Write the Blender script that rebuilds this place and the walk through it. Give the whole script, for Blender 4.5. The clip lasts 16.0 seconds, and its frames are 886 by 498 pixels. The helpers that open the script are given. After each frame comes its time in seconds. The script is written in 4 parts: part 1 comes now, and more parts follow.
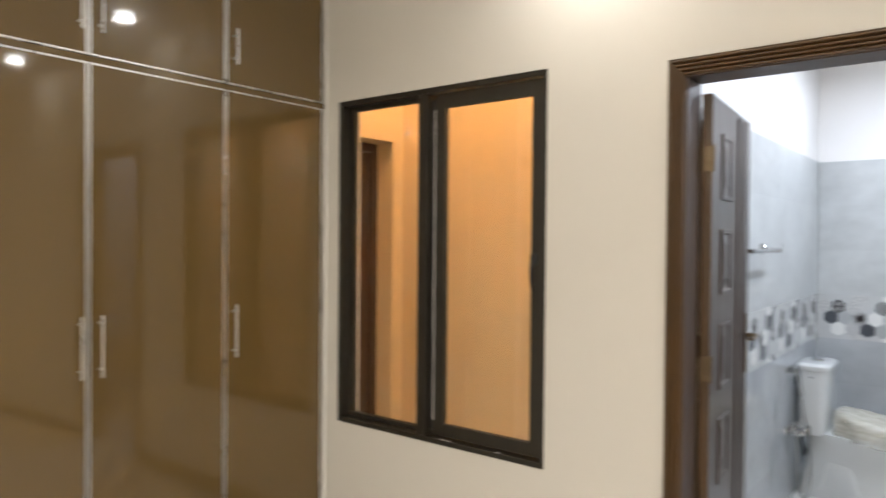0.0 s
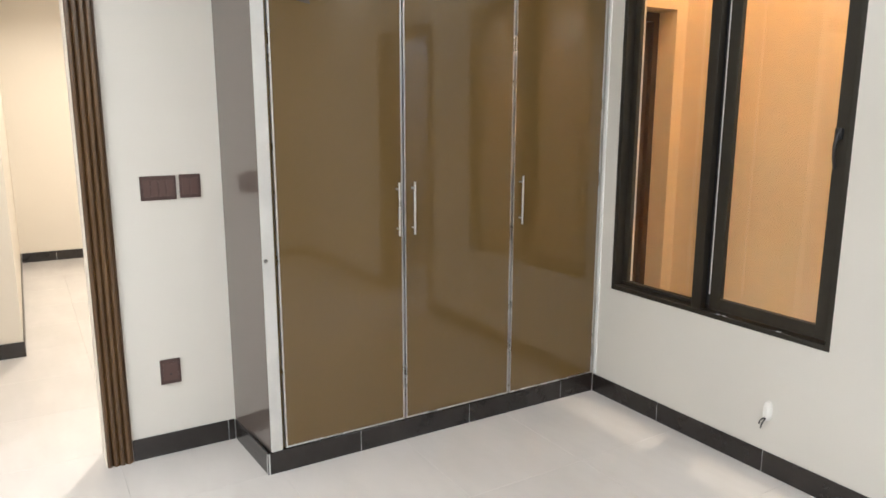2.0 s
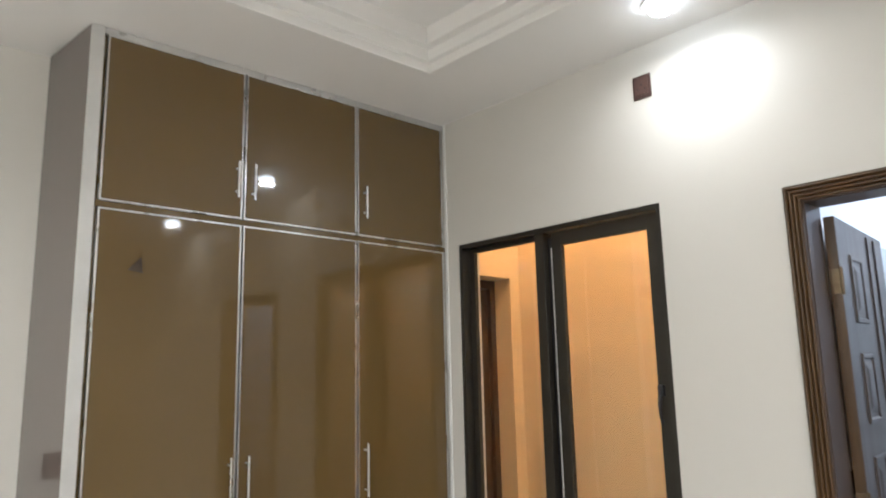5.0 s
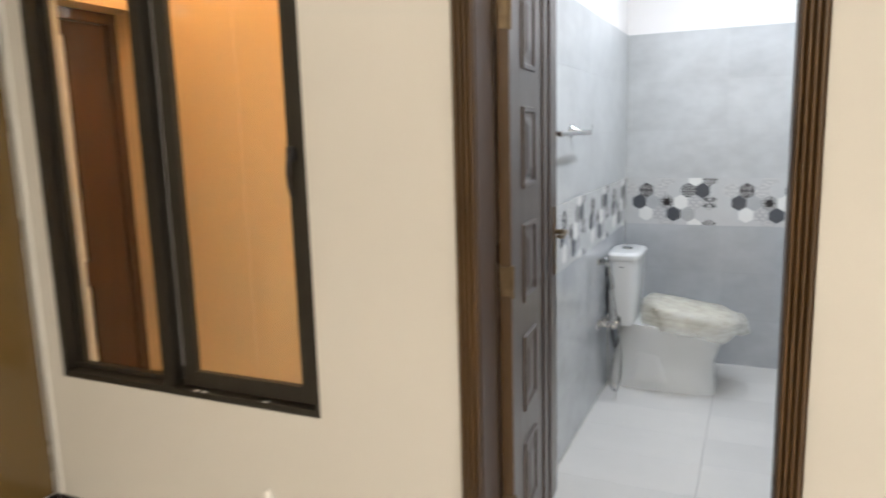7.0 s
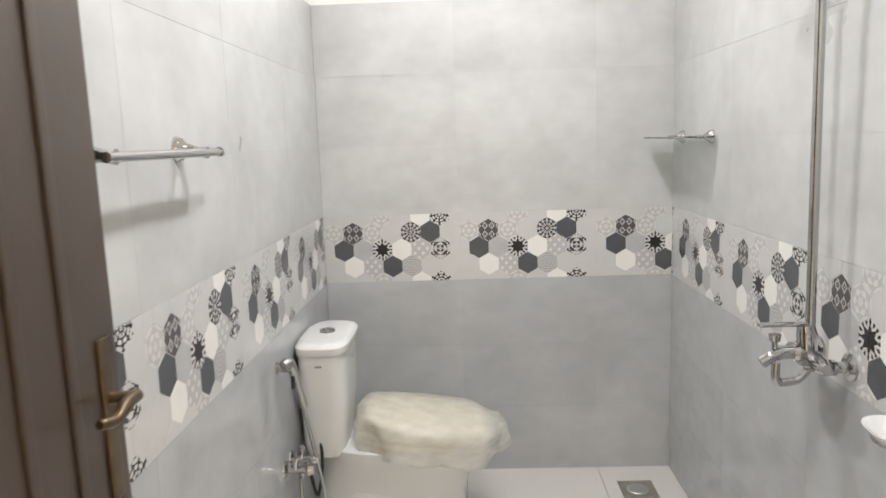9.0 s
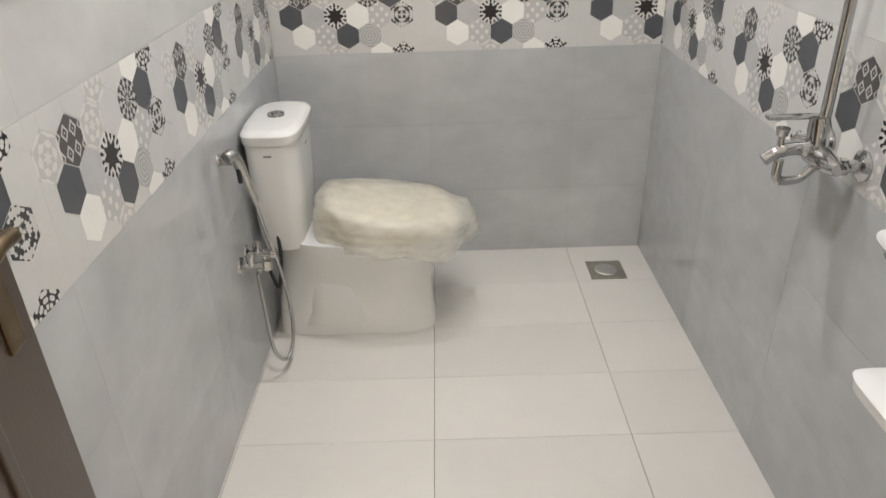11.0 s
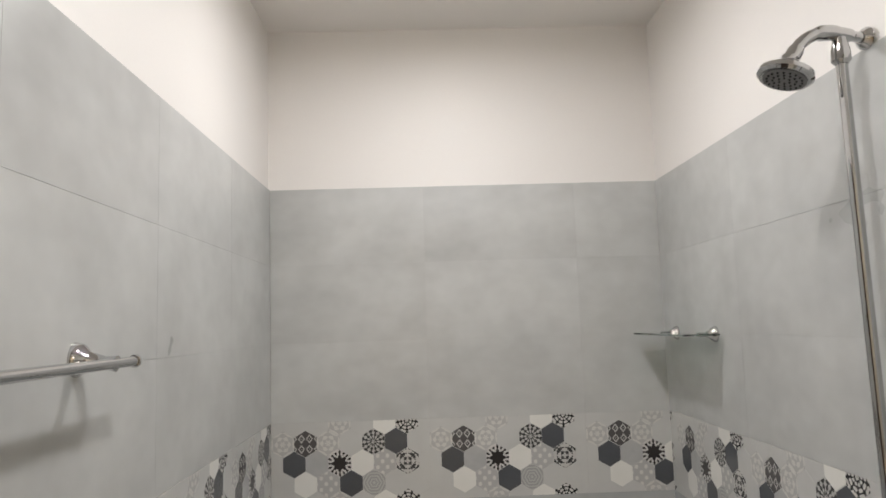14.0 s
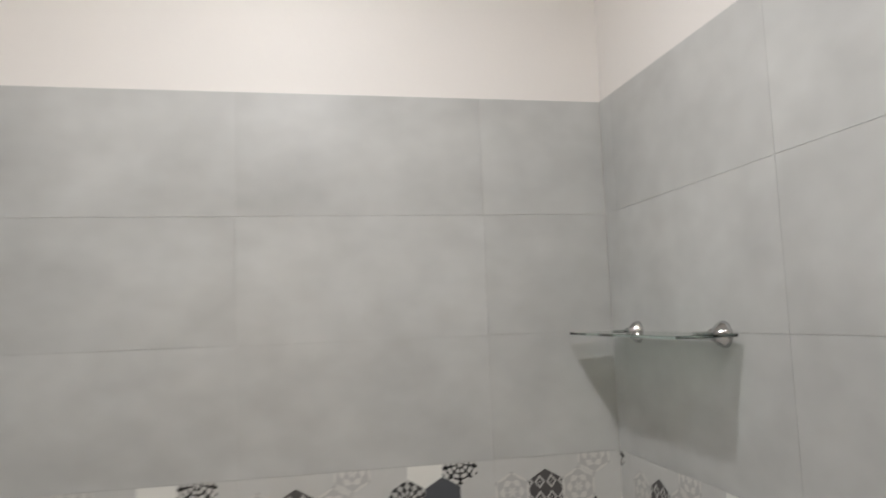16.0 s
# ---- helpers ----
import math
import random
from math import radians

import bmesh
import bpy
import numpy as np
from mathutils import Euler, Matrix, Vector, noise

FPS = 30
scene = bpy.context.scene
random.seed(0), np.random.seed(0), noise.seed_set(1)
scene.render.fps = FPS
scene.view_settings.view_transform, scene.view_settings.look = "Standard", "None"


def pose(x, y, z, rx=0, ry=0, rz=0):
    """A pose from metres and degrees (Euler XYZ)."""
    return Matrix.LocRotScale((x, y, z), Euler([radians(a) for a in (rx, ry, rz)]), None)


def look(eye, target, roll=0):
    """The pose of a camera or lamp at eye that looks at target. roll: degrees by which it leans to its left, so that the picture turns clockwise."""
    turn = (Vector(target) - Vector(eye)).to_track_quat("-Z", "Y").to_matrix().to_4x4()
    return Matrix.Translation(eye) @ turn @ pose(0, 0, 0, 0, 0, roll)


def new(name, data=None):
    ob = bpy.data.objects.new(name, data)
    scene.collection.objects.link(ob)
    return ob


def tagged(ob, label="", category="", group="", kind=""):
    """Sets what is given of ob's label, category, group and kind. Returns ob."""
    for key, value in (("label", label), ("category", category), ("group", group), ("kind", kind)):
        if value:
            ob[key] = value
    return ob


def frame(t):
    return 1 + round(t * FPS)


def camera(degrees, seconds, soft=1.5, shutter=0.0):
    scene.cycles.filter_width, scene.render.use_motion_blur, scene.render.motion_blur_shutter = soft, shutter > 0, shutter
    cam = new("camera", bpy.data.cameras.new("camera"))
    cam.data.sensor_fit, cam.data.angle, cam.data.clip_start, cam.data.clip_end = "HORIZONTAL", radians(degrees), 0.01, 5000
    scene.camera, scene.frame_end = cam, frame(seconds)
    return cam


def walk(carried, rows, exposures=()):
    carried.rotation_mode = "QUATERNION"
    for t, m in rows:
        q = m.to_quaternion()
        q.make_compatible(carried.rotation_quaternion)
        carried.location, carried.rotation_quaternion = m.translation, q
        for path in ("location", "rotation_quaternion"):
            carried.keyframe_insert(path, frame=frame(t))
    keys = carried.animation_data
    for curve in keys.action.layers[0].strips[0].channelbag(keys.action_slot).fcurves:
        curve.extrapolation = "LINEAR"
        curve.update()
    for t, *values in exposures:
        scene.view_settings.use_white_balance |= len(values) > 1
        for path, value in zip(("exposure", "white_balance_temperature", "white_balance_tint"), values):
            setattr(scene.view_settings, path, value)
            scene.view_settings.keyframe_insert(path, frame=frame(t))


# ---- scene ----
cam = camera(64.7, 16.0, soft=1.6, shutter=0.4)
PATH = [
    (0, (-0.097, 0.161, 1.553), (-1.331, 1.735, 1.524), 0.5),
    (0.5, (-0.060, 0.103, 1.530), (-1.601, 1.378, 1.510), 0.7),
    (1, (-0.019, 0.011, 1.548), (-1.653, 1.165, 1.532), 0.4),
    (1.5, (-0.003, -0.019, 1.532), (-1.683, 1.065, 1.461), -0.1),
    (2, (-0.037, -0.034, 1.548), (-1.719, 0.977, 1.167), 0.1),
    (2.5, (-0.057, -0.036, 1.563), (-1.754, 0.956, 1.193), -0.2),
    (3, (-0.051, 0.006, 1.541), (-1.786, 1.001, 1.541), -0.8),
    (3.2, (-0.050, 0.010, 1.545), (-1.780, 1.006, 1.697), -0.9),
    (4.25, (-0.048, 0.030, 1.555), (-1.600, 1.220, 2.050), -1.1),
    (5.3, (-0.042, 0.050, 1.570), (-1.450, 1.450, 1.840), -1.3),
    (5.5, (-0.042, 0.055, 1.573), (-1.420, 1.485, 1.807), -1.3),
    (6, (-0.068, 0.185, 1.553), (-1.353, 1.711, 1.700), -1.6),
    (6.5, (-0.153, 0.467, 1.514), (-1.272, 2.107, 1.278), -2.0),
    (7, (-0.250, 0.847, 1.527), (-1.062, 2.644, 1.198), -1.6),
    (7.5, (-0.365, 1.266, 1.536), (-0.833, 3.177, 1.177), -0.5),
    (8, (-0.402, 1.741, 1.527), (-0.678, 3.691, 1.183), -1.5),
    (8.5, (-0.476, 2.180, 1.521), (-0.608, 4.149, 1.198), -1.8),
    (9, (-0.387, 2.473, 1.515), (-0.465, 4.448, 1.209), -2.0),
    (9.5, (-0.385, 2.658, 1.521), (-0.412, 4.637, 1.235), -2.1),
    (10, (-0.414, 2.721, 1.525), (-0.415, 4.658, 1.025), -1.8),
    (10.2, (-0.402, 2.723, 1.515), (-0.411, 4.618, 0.870), -2.0),
    (11.25, (-0.375, 2.730, 1.520), (-0.381, 4.480, 0.560), -1.8),
    (12.3, (-0.357, 2.735, 1.530), (-0.355, 4.555, 0.700), -1.6),
    (12.5, (-0.355, 2.736, 1.533), (-0.354, 4.580, 0.760), -1.6),
    (13, (-0.404, 2.758, 1.513), (-0.364, 4.717, 1.113), -1.3),
    (13.5, (-0.428, 2.779, 1.543), (-0.366, 4.778, 1.525), -1.5),
    (14, (-0.436, 2.806, 1.557), (-0.381, 4.795, 1.770), -1.8),
    (14.5, (-0.440, 2.887, 1.574), (-0.402, 4.876, 1.781), -2.0),
    (15, (-0.398, 3.131, 1.567), (-0.349, 5.122, 1.756), -2.3),
    (15.5, (-0.315, 3.508, 1.552), (-0.208, 5.498, 1.734), -2.2),
    (16, (-0.290, 3.853, 1.548), (0.115, 5.806, 1.743), -2.1),
]
EXPOSURES = [(0, 0.07, 5600, 10), (0.5, 0.07, 5500, 10), (1, 0.02, 5100, 9), (1.5, 0.07, 5050, 9), (2, 0.29, 4950, 9), (2.5, 0.29, 4950, 9), (3, 0.17, 4800, 8), (5.5, 0.02, 5150, 8), (6, 0.02, 5500, 9), (6.5, 0.29, 5600, 10), (7, 0.07, 5800, 10), (7.5, 0.05, 5700, 10), (8, 0.18, 5800, 11), (8.5, 0.45, 6500, 12), (9, 0.24, 6600, 12), (10, 0.04, 6700, 12), (12.5, 0.22, 6750, 12), (13.5, -0.2, 6750, 12), (14, -0.58, 6750, 12), (14.5, -0.63, 6750, 12), (16, -0.58, 6700, 12)]
walk(cam, [(t, look(eye, target, roll)) for t, eye, target, roll in PATH], EXPOSURES)

# ---- world and lights ----
world = bpy.data.worlds.new("night")
world.use_nodes = True
world.node_tree.nodes["Background"].inputs[0].default_value = (0.02, 0.025, 0.04, 1)
world.node_tree.nodes["Background"].inputs[1].default_value = 0.3
scene.world = world

LAMP_ROOM, LAMP_BATH, LAMP_HALL, LAMP_SHAFT = 6.0, 15.0, 42.0, 200.0
WARM, COOL, HALL, AMBER = (1.0, 0.86, 0.66), (0.93, 0.96, 1.0), (1.0, 0.77, 0.50), (1.0, 0.70, 0.38)


def disc_lamp(name, x, y, z, power, colour, size=0.09, tilt=None, spread=150):
    data = bpy.data.lights.new(name, "AREA")
    data.shape, data.size, data.energy, data.color, data.spread = "DISK", size, power, colour, radians(spread)
    ob = new(name, data)
    ob.matrix_world = look((x, y, z), tilt or (x, y + 0.001, z - 1))
    return ob


# First two stand by the window wall; the other five are added, unseen fill.
ROOM_AND_FILL_LAMPS = [(-1.29, 2.37), (0.43, 2.39), (0.43, -1.62), (-1.33, -1.62), (1.42, 0.45), (1.42, -0.9), (-2.2, -1.75)]
BATH_LAMPS = [(-0.33, 4.70), (-0.30, 3.60)]
HALL_LAMPS = [(-4.3, 0.6), (-6.9, 0.45)]
for x, y in ROOM_AND_FILL_LAMPS:
    disc_lamp("room_light", x, y, 2.898, LAMP_ROOM if y > 2 else 5.6 * LAMP_ROOM, WARM, 0.11, spread=170)
for x, y in BATH_LAMPS:
    disc_lamp("bath_light", x, y, 2.700, LAMP_BATH, COOL, 0.12, spread=178)
for x, y in HALL_LAMPS:
    disc_lamp("hall_light", x, y, 2.898, LAMP_HALL, HALL, 0.12)
# Lamp place is made up: high and unseen, so the lightwell is evenly lit.
shaft = bpy.data.lights.new("shaft_light", "POINT")
shaft.energy, shaft.color, shaft.shadow_soft_size = LAMP_SHAFT, AMBER, 0.035
new("shaft_light", shaft).location = (-2.30, 3.30, 4.60)
inner = bpy.data.lights.new("inner_light", "POINT")
inner.energy, inner.color, inner.shadow_soft_size = 10, HALL, 0.1
new("inner_light", inner).location = (-4.4, 3.5, 2.0)


# ---- materials ----
def material(name, colour, rough=0.5, metal=0.0, vary=0.1, scale=6.0, fine=80.0, bump=0.05, coat=0.0, random_amount=0.0, spec=0.5, stretch=(1, 1, 1), coat_rough=0.03):
    """A surface whose colour and gloss vary at two scales, with fine relief."""
    m = bpy.data.materials.new(name)
    m.use_nodes = True
    n, l = m.node_tree.nodes, m.node_tree.links
    p = n["Principled BSDF"]
    p.inputs["Metallic"].default_value, p.inputs["Coat Weight"].default_value = metal, coat
    p.inputs["Coat Roughness"].default_value, p.inputs["Specular IOR Level"].default_value = coat_rough, spec
    geo = n.new("ShaderNodeNewGeometry")
    mp = n.new("ShaderNodeMapping")
    mp.inputs["Scale"].default_value = stretch
    l.new(geo.outputs["Position"], mp.inputs["Vector"])
    big, small = n.new("ShaderNodeTexNoise"), n.new("ShaderNodeTexNoise")
    big.inputs["Scale"].default_value, big.inputs["Detail"].default_value = scale, 3
    small.inputs["Scale"].default_value, small.inputs["Detail"].default_value = fine, 4
    for k in (big, small):
        l.new(mp.outputs[0], k.inputs["Vector"])
    mix = n.new("ShaderNodeMath")
    mix.operation = "MULTIPLY_ADD"
    l.new(small.outputs["Fac"], mix.inputs[0])
    mix.inputs[1].default_value = 0.35
    l.new(big.outputs["Fac"], mix.inputs[2])
    ramp = n.new("ShaderNodeMapRange")
    ramp.inputs["From Min"].default_value, ramp.inputs["From Max"].default_value = -0.1, 1.5
    ramp.inputs["To Min"].default_value, ramp.inputs["To Max"].default_value = 1 - 2.2 * vary, 1 + 2.2 * vary
    l.new(mix.outputs[0], ramp.inputs["Value"])
    value = ramp.outputs[0]
    if random_amount:
        info = n.new("ShaderNodeObjectInfo")
        r = n.new("ShaderNodeMapRange")
        r.inputs["To Min"].default_value, r.inputs["To Max"].default_value = 1 - random_amount, 1 + random_amount
        l.new(info.outputs["Random"], r.inputs["Value"])
        mul = n.new("ShaderNodeMath")
        mul.operation = "MULTIPLY"
        l.new(value, mul.inputs[0]), l.new(r.outputs[0], mul.inputs[1])
        value = mul.outputs[0]
    col = n.new("ShaderNodeMix")
    col.data_type, col.blend_type = "RGBA", "MULTIPLY"
    col.inputs["Factor"].default_value = 1
    col.inputs["A"].default_value = (*colour, 1)
    l.new(value, col.inputs["B"])
    l.new(col.outputs["Result"], p.inputs["Base Color"])
    rr = n.new("ShaderNodeMapRange")
    rr.inputs["To Min"].default_value, rr.inputs["To Max"].default_value = max(rough * 0.8, 0.01), rough * 1.25
    l.new(big.outputs["Fac"], rr.inputs["Value"])
    l.new(rr.outputs[0], p.inputs["Roughness"])
    if bump:
        b = n.new("ShaderNodeBump")
        b.inputs["Strength"].default_value, b.inputs["Distance"].default_value = bump, 0.002
        l.new(small.outputs["Fac"], b.inputs["Height"])
        l.new(b.outputs[0], p.inputs["Normal"])
    return m


def printed(name, dark, light, kind):
    """A glazed tile print drawn round the piece's own centre."""
    m = bpy.data.materials.new(name)
    m.use_nodes = True
    n, l = m.node_tree.nodes, m.node_tree.links
    p = n["Principled BSDF"]
    p.inputs["Roughness"].default_value = 0.22
    tc = n.new("ShaderNodeTexCoord")
    sep = n.new("ShaderNodeSeparateXYZ")
    l.new(tc.outputs["Object"], sep.inputs[0])

    def op(kind_, a, b=None, c=None):
        k = n.new("ShaderNodeMath")
        k.operation = kind_
        for i, s in enumerate((a, b, c)):
            if s is None:
                continue
            if isinstance(s, (int, float)):
                k.inputs[i].default_value = s
            else:
                l.new(s, k.inputs[i])
        return k.outputs[0]

    x, z = sep.outputs["X"], sep.outputs["Z"]
    r = op("SQRT", op("ADD", op("MULTIPLY", x, x), op("MULTIPLY", z, z)))
    a = op("ARCTAN2", z, x)
    if kind == "lattice":
        u = op("ABSOLUTE", op("SUBTRACT", op("FRACT", op("ADD", op("DIVIDE", x, 0.030), 20.0)), 0.5))
        v = op("ABSOLUTE", op("SUBTRACT", op("FRACT", op("ADD", op("DIVIDE", z, 0.038), 20.0)), 0.5))
        d = op("MULTIPLY", op("ADD", u, v), 2.0)
        f = op("LESS_THAN", op("ABSOLUTE", op("SUBTRACT", d, 0.72)), 0.17)
        f = op("MAXIMUM", f, op("LESS_THAN", d, 0.14))
    elif kind == "dots":
        f = op("GREATER_THAN", op("MULTIPLY", op("SINE", op("MULTIPLY", x, 170)), op("SINE", op("MULTIPLY", op("ADD", z, 0.009), 150))), 0.42)
    elif kind == "flower":
        f = op("GREATER_THAN", op("ADD", op("SINE", op("MULTIPLY", r, 330)), op("MULTIPLY", op("COSINE", op("MULTIPLY", a, 6)), 0.9)), 0.1)
    elif kind == "burst":
        f = op("GREATER_THAN", op("ADD", op("COSINE", op("MULTIPLY", a, 12)), op("MULTIPLY", op("SINE", op("MULTIPLY", r, 420)), 0.8)), 0.05)
    elif kind == "star":
        edge = op("ADD", 0.0275, op("MULTIPLY", op("COSINE", op("MULTIPLY", a, 8)), 0.0055))
        motif = op("GREATER_THAN", op("SUBTRACT", op("COSINE", op("MULTIPLY", a, 16)), op("MULTIPLY", op("ABSOLUTE", op("SUBTRACT", r, 0.040)), 130)), -0.25)
        f = op("MULTIPLY", op("GREATER_THAN", r, edge), op("SUBTRACT", 1, motif))
    elif kind == "cross":
        f = op("GREATER_THAN", op("ADD", op("COSINE", op("MULTIPLY", a, 4)), op("ADD", op("MULTIPLY", op("COSINE", op("MULTIPLY", a, 20)), 0.5), op("SINE", op("MULTIPLY", r, 380)))), -0.1)
    elif kind == "rings":
        f = op("GREATER_THAN", op("SINE", op("MULTIPLY", op("ADD", r, op("MULTIPLY", op("COSINE", op("MULTIPLY", a, 6)), -0.0015)), 560)), 0.1)
    else:
        f = op("GREATER_THAN", op("ADD", op("SINE", op("MULTIPLY", a, 9)), op("ADD", op("SINE", op("MULTIPLY", r, 500)), op("MULTIPLY", op("COSINE", op("MULTIPLY", a, 18)), 0.6))), 0.0)
    col = n.new("ShaderNodeMix")
    col.data_type = "RGBA"
    col.inputs["A"].default_value, col.inputs["B"].default_value = (*dark, 1), (*light, 1)
    l.new(f, col.inputs["Factor"])
    l.new(col.outputs["Result"], p.inputs["Base Color"])
    return m


def glass(name, tint, rough=0.0):
    m = bpy.data.materials.new(name)
    m.use_nodes = True
    p = m.node_tree.nodes["Principled BSDF"]
    p.inputs["Base Color"].default_value = (*tint, 1)
    p.inputs["Transmission Weight"].default_value, p.inputs["Roughness"].default_value, p.inputs["IOR"].default_value = 1, rough, 1.45
    return m


def glow(name, colour, strength):
    m = bpy.data.materials.new(name)
    m.use_nodes = True
    p = m.node_tree.nodes["Principled BSDF"]
    p.inputs["Emission Color"].default_value, p.inputs["Emission Strength"].default_value = (*colour, 1), strength
    return m


M_WALL = material("wall_paint", (0.63, 0.605, 0.555), 0.42, vary=0.025, scale=1.2, fine=140, bump=0.05)
M_CEIL = material("ceiling_paint", (0.78, 0.76, 0.73), 0.6, vary=0.03, scale=1.0, fine=120, bump=0.04)
M_BATHWALL = material("bath_paint", (0.82, 0.79, 0.76), 0.55, vary=0.025, scale=1.5, fine=120, bump=0.04)
M_HALLWALL = material("hall_paint", (0.76, 0.70, 0.60), 0.5, vary=0.03, scale=1.0)
M_ORANGE = material("shaft_paint", (0.70, 0.545, 0.34), 0.42, vary=0.04, scale=2.0, fine=60, bump=0.015)
M_FLOOR = material("floor_tile", (0.60, 0.57, 0.54), 0.16, vary=0.07, scale=2.2, fine=9, bump=0.0, random_amount=0.02, stretch=(1, 2.4, 1))
M_BASE = material("dark_tile", (0.021, 0.017, 0.015), 0.2, vary=0.35, scale=7, fine=45, bump=0.02, random_amount=0.1)
M_LAMINATE = material("brown_laminate", (0.122, 0.078, 0.024), 0.24, vary=0.04, scale=1.5, fine=30, bump=0.006, coat=1.0, coat_rough=0.05, spec=0.2)
M_SIDE = material("side_laminate", (0.105, 0.084, 0.070), 0.3, vary=0.05, scale=1.5, fine=30, bump=0.0, coat=1.0, coat_rough=0.004, spec=0.2)
M_ALU = material("aluminium", (0.72, 0.72, 0.71), 0.28, 1.0, vary=0.06, scale=8, bump=0.02)
M_SATIN = material("satin_profile", (0.62, 0.61, 0.59), 0.4, 0.4, vary=0.08, scale=8, bump=0.02)
M_BLACKALU = material("dark_aluminium", (0.030, 0.026, 0.019), 0.38, 0.3, vary=0.25, scale=10, fine=120, bump=0.05)
M_PLASTIC = material("black_plastic", (0.012, 0.012, 0.014), 0.35, vary=0.1, bump=0.02)
M_WOOD = material("casing_wood", (0.078, 0.041, 0.013), 0.35, vary=0.4, scale=5, fine=38, bump=0.15, stretch=(6, 6, 0.5), coat=0.2)
M_LEAF = material("door_wood", (0.057, 0.039, 0.029), 0.36, vary=0.22, scale=5, fine=40, bump=0.1, stretch=(5, 5, 0.4), coat=0.25)
M_JAMB = material("jamb_wood", (0.068, 0.045, 0.032), 0.42, vary=0.2, scale=4, fine=40, bump=0.1, stretch=(5, 5, 0.4))
M_DARKDOOR = material("dark_door_wood", (0.055, 0.022, 0.010), 0.4, vary=0.3, scale=4, fine=40, bump=0.1, stretch=(5, 5, 0.4))
M_SWITCH = material("switch_brown", (0.060, 0.032, 0.026), 0.35, vary=0.15, scale=20, bump=0.02)
M_SWITCH2 = material("switch_key", (0.085, 0.048, 0.040), 0.3, vary=0.12, scale=20, bump=0.02)
M_CHROME = material("chrome", (0.52, 0.52, 0.52), 0.06, 1.0, vary=0.03, bump=0.0)
M_STEEL = material("hose_steel", (0.45, 0.45, 0.44), 0.24, 1.0, vary=0.1, scale=30, fine=400, bump=0.3)
M_BRASS = material("antique_brass", (0.17, 0.125, 0.075), 0.32, 0.9, vary=0.3, scale=30, bump=0.05)
M_CERAMIC = material("white_ceramic", (0.74, 0.74, 0.72), 0.12, vary=0.02, scale=3, bump=0.0, coat=0.5)
M_LID = material("seat_plastic", (0.86, 0.80, 0.66), 0.35, vary=0.03, scale=5, bump=0.02)


def film(name, colour):
    """Milky thin plastic: part clear, part scattering, with a soft sheen."""
    m = bpy.data.materials.new(name)
    m.use_nodes = True
    n, l = m.node_tree.nodes, m.node_tree.links
    p = n["Principled BSDF"]
    p.inputs["Base Color"].default_value, p.inputs["Roughness"].default_value = (*colour, 1), 0.28
    tr, clear, m1, m2 = n.new("ShaderNodeBsdfTranslucent"), n.new("ShaderNodeBsdfTransparent"), n.new("ShaderNodeMixShader"), n.new("ShaderNodeMixShader")
    tr.inputs[0].default_value = (*colour, 1)
    tex, r = n.new("ShaderNodeTexNoise"), n.new("ShaderNodeMapRange")
    tex.inputs["Scale"].default_value, tex.inputs["Detail"].default_value = 9, 3
    r.inputs["From Min"].default_value, r.inputs["From Max"].default_value, r.inputs["To Min"].default_value, r.inputs["To Max"].default_value = 0.30, 0.70, 0.55, 0.70
    l.new(tex.outputs["Fac"], r.inputs["Value"]), l.new(r.outputs[0], m2.inputs[0])
    m1.inputs[0].default_value = 0.35
    l.new(p.outputs[0], m1.inputs[1]), l.new(tr.outputs[0], m1.inputs[2])
    l.new(m1.outputs[0], m2.inputs[1]), l.new(clear.outputs[0], m2.inputs[2])
    l.new(m2.outputs[0], n["Material Output"].inputs["Surface"])
    return m


M_FILM = film("milky_film", (0.80, 0.78, 0.71))
M_RUBBER = material("rubber", (0.015, 0.015, 0.015), 0.5, vary=0.2, bump=0.02)
M_GREYFACE = material("nozzle_grey", (0.22, 0.22, 0.22), 0.5, vary=0.1, bump=0.02)
M_GROUT = material("grout", (0.50, 0.495, 0.485), 0.8, vary=0.1, scale=20)
M_TILE_UP = material("wall_tile_light", (0.515, 0.52, 0.508), 0.30, vary=0.17, scale=3.0, fine=12, bump=0.0, random_amount=0.035, stretch=(1, 1, 1.4))
M_TILE_LOW = material("wall_tile_grey", (0.452, 0.462, 0.467), 0.045, vary=0.14, scale=3.0, fine=12, bump=0.0, random_amount=0.035, stretch=(1, 1, 1.4))
M_BATHFLOOR = material("bath_floor_tile", (0.66, 0.64, 0.60), 0.3, vary=0.05, scale=3, fine=14, bump=0.01, random_amount=0.03)
M_JOINT = material("dirty_joint", (0.16, 0.15, 0.13), 0.9, vary=0.2, scale=30)
M_WHITEPL = material("white_plastic", (0.78, 0.77, 0.74), 0.4, vary=0.03, bump=0.02)
M_PANE = glass("window_glass", (0.95, 0.96, 0.93))
M_GLASS = glass("green_glass", (0.80, 0.95, 0.88))
M_FROST = glass("frosted_glass", (1, 0.97, 0.9), 0.6)
M_LENS = glow("lamp_lens", (1, 0.93, 0.8), 30)
M_BULB = glow("amber_bulb", (1, 0.75, 0.4), 25)
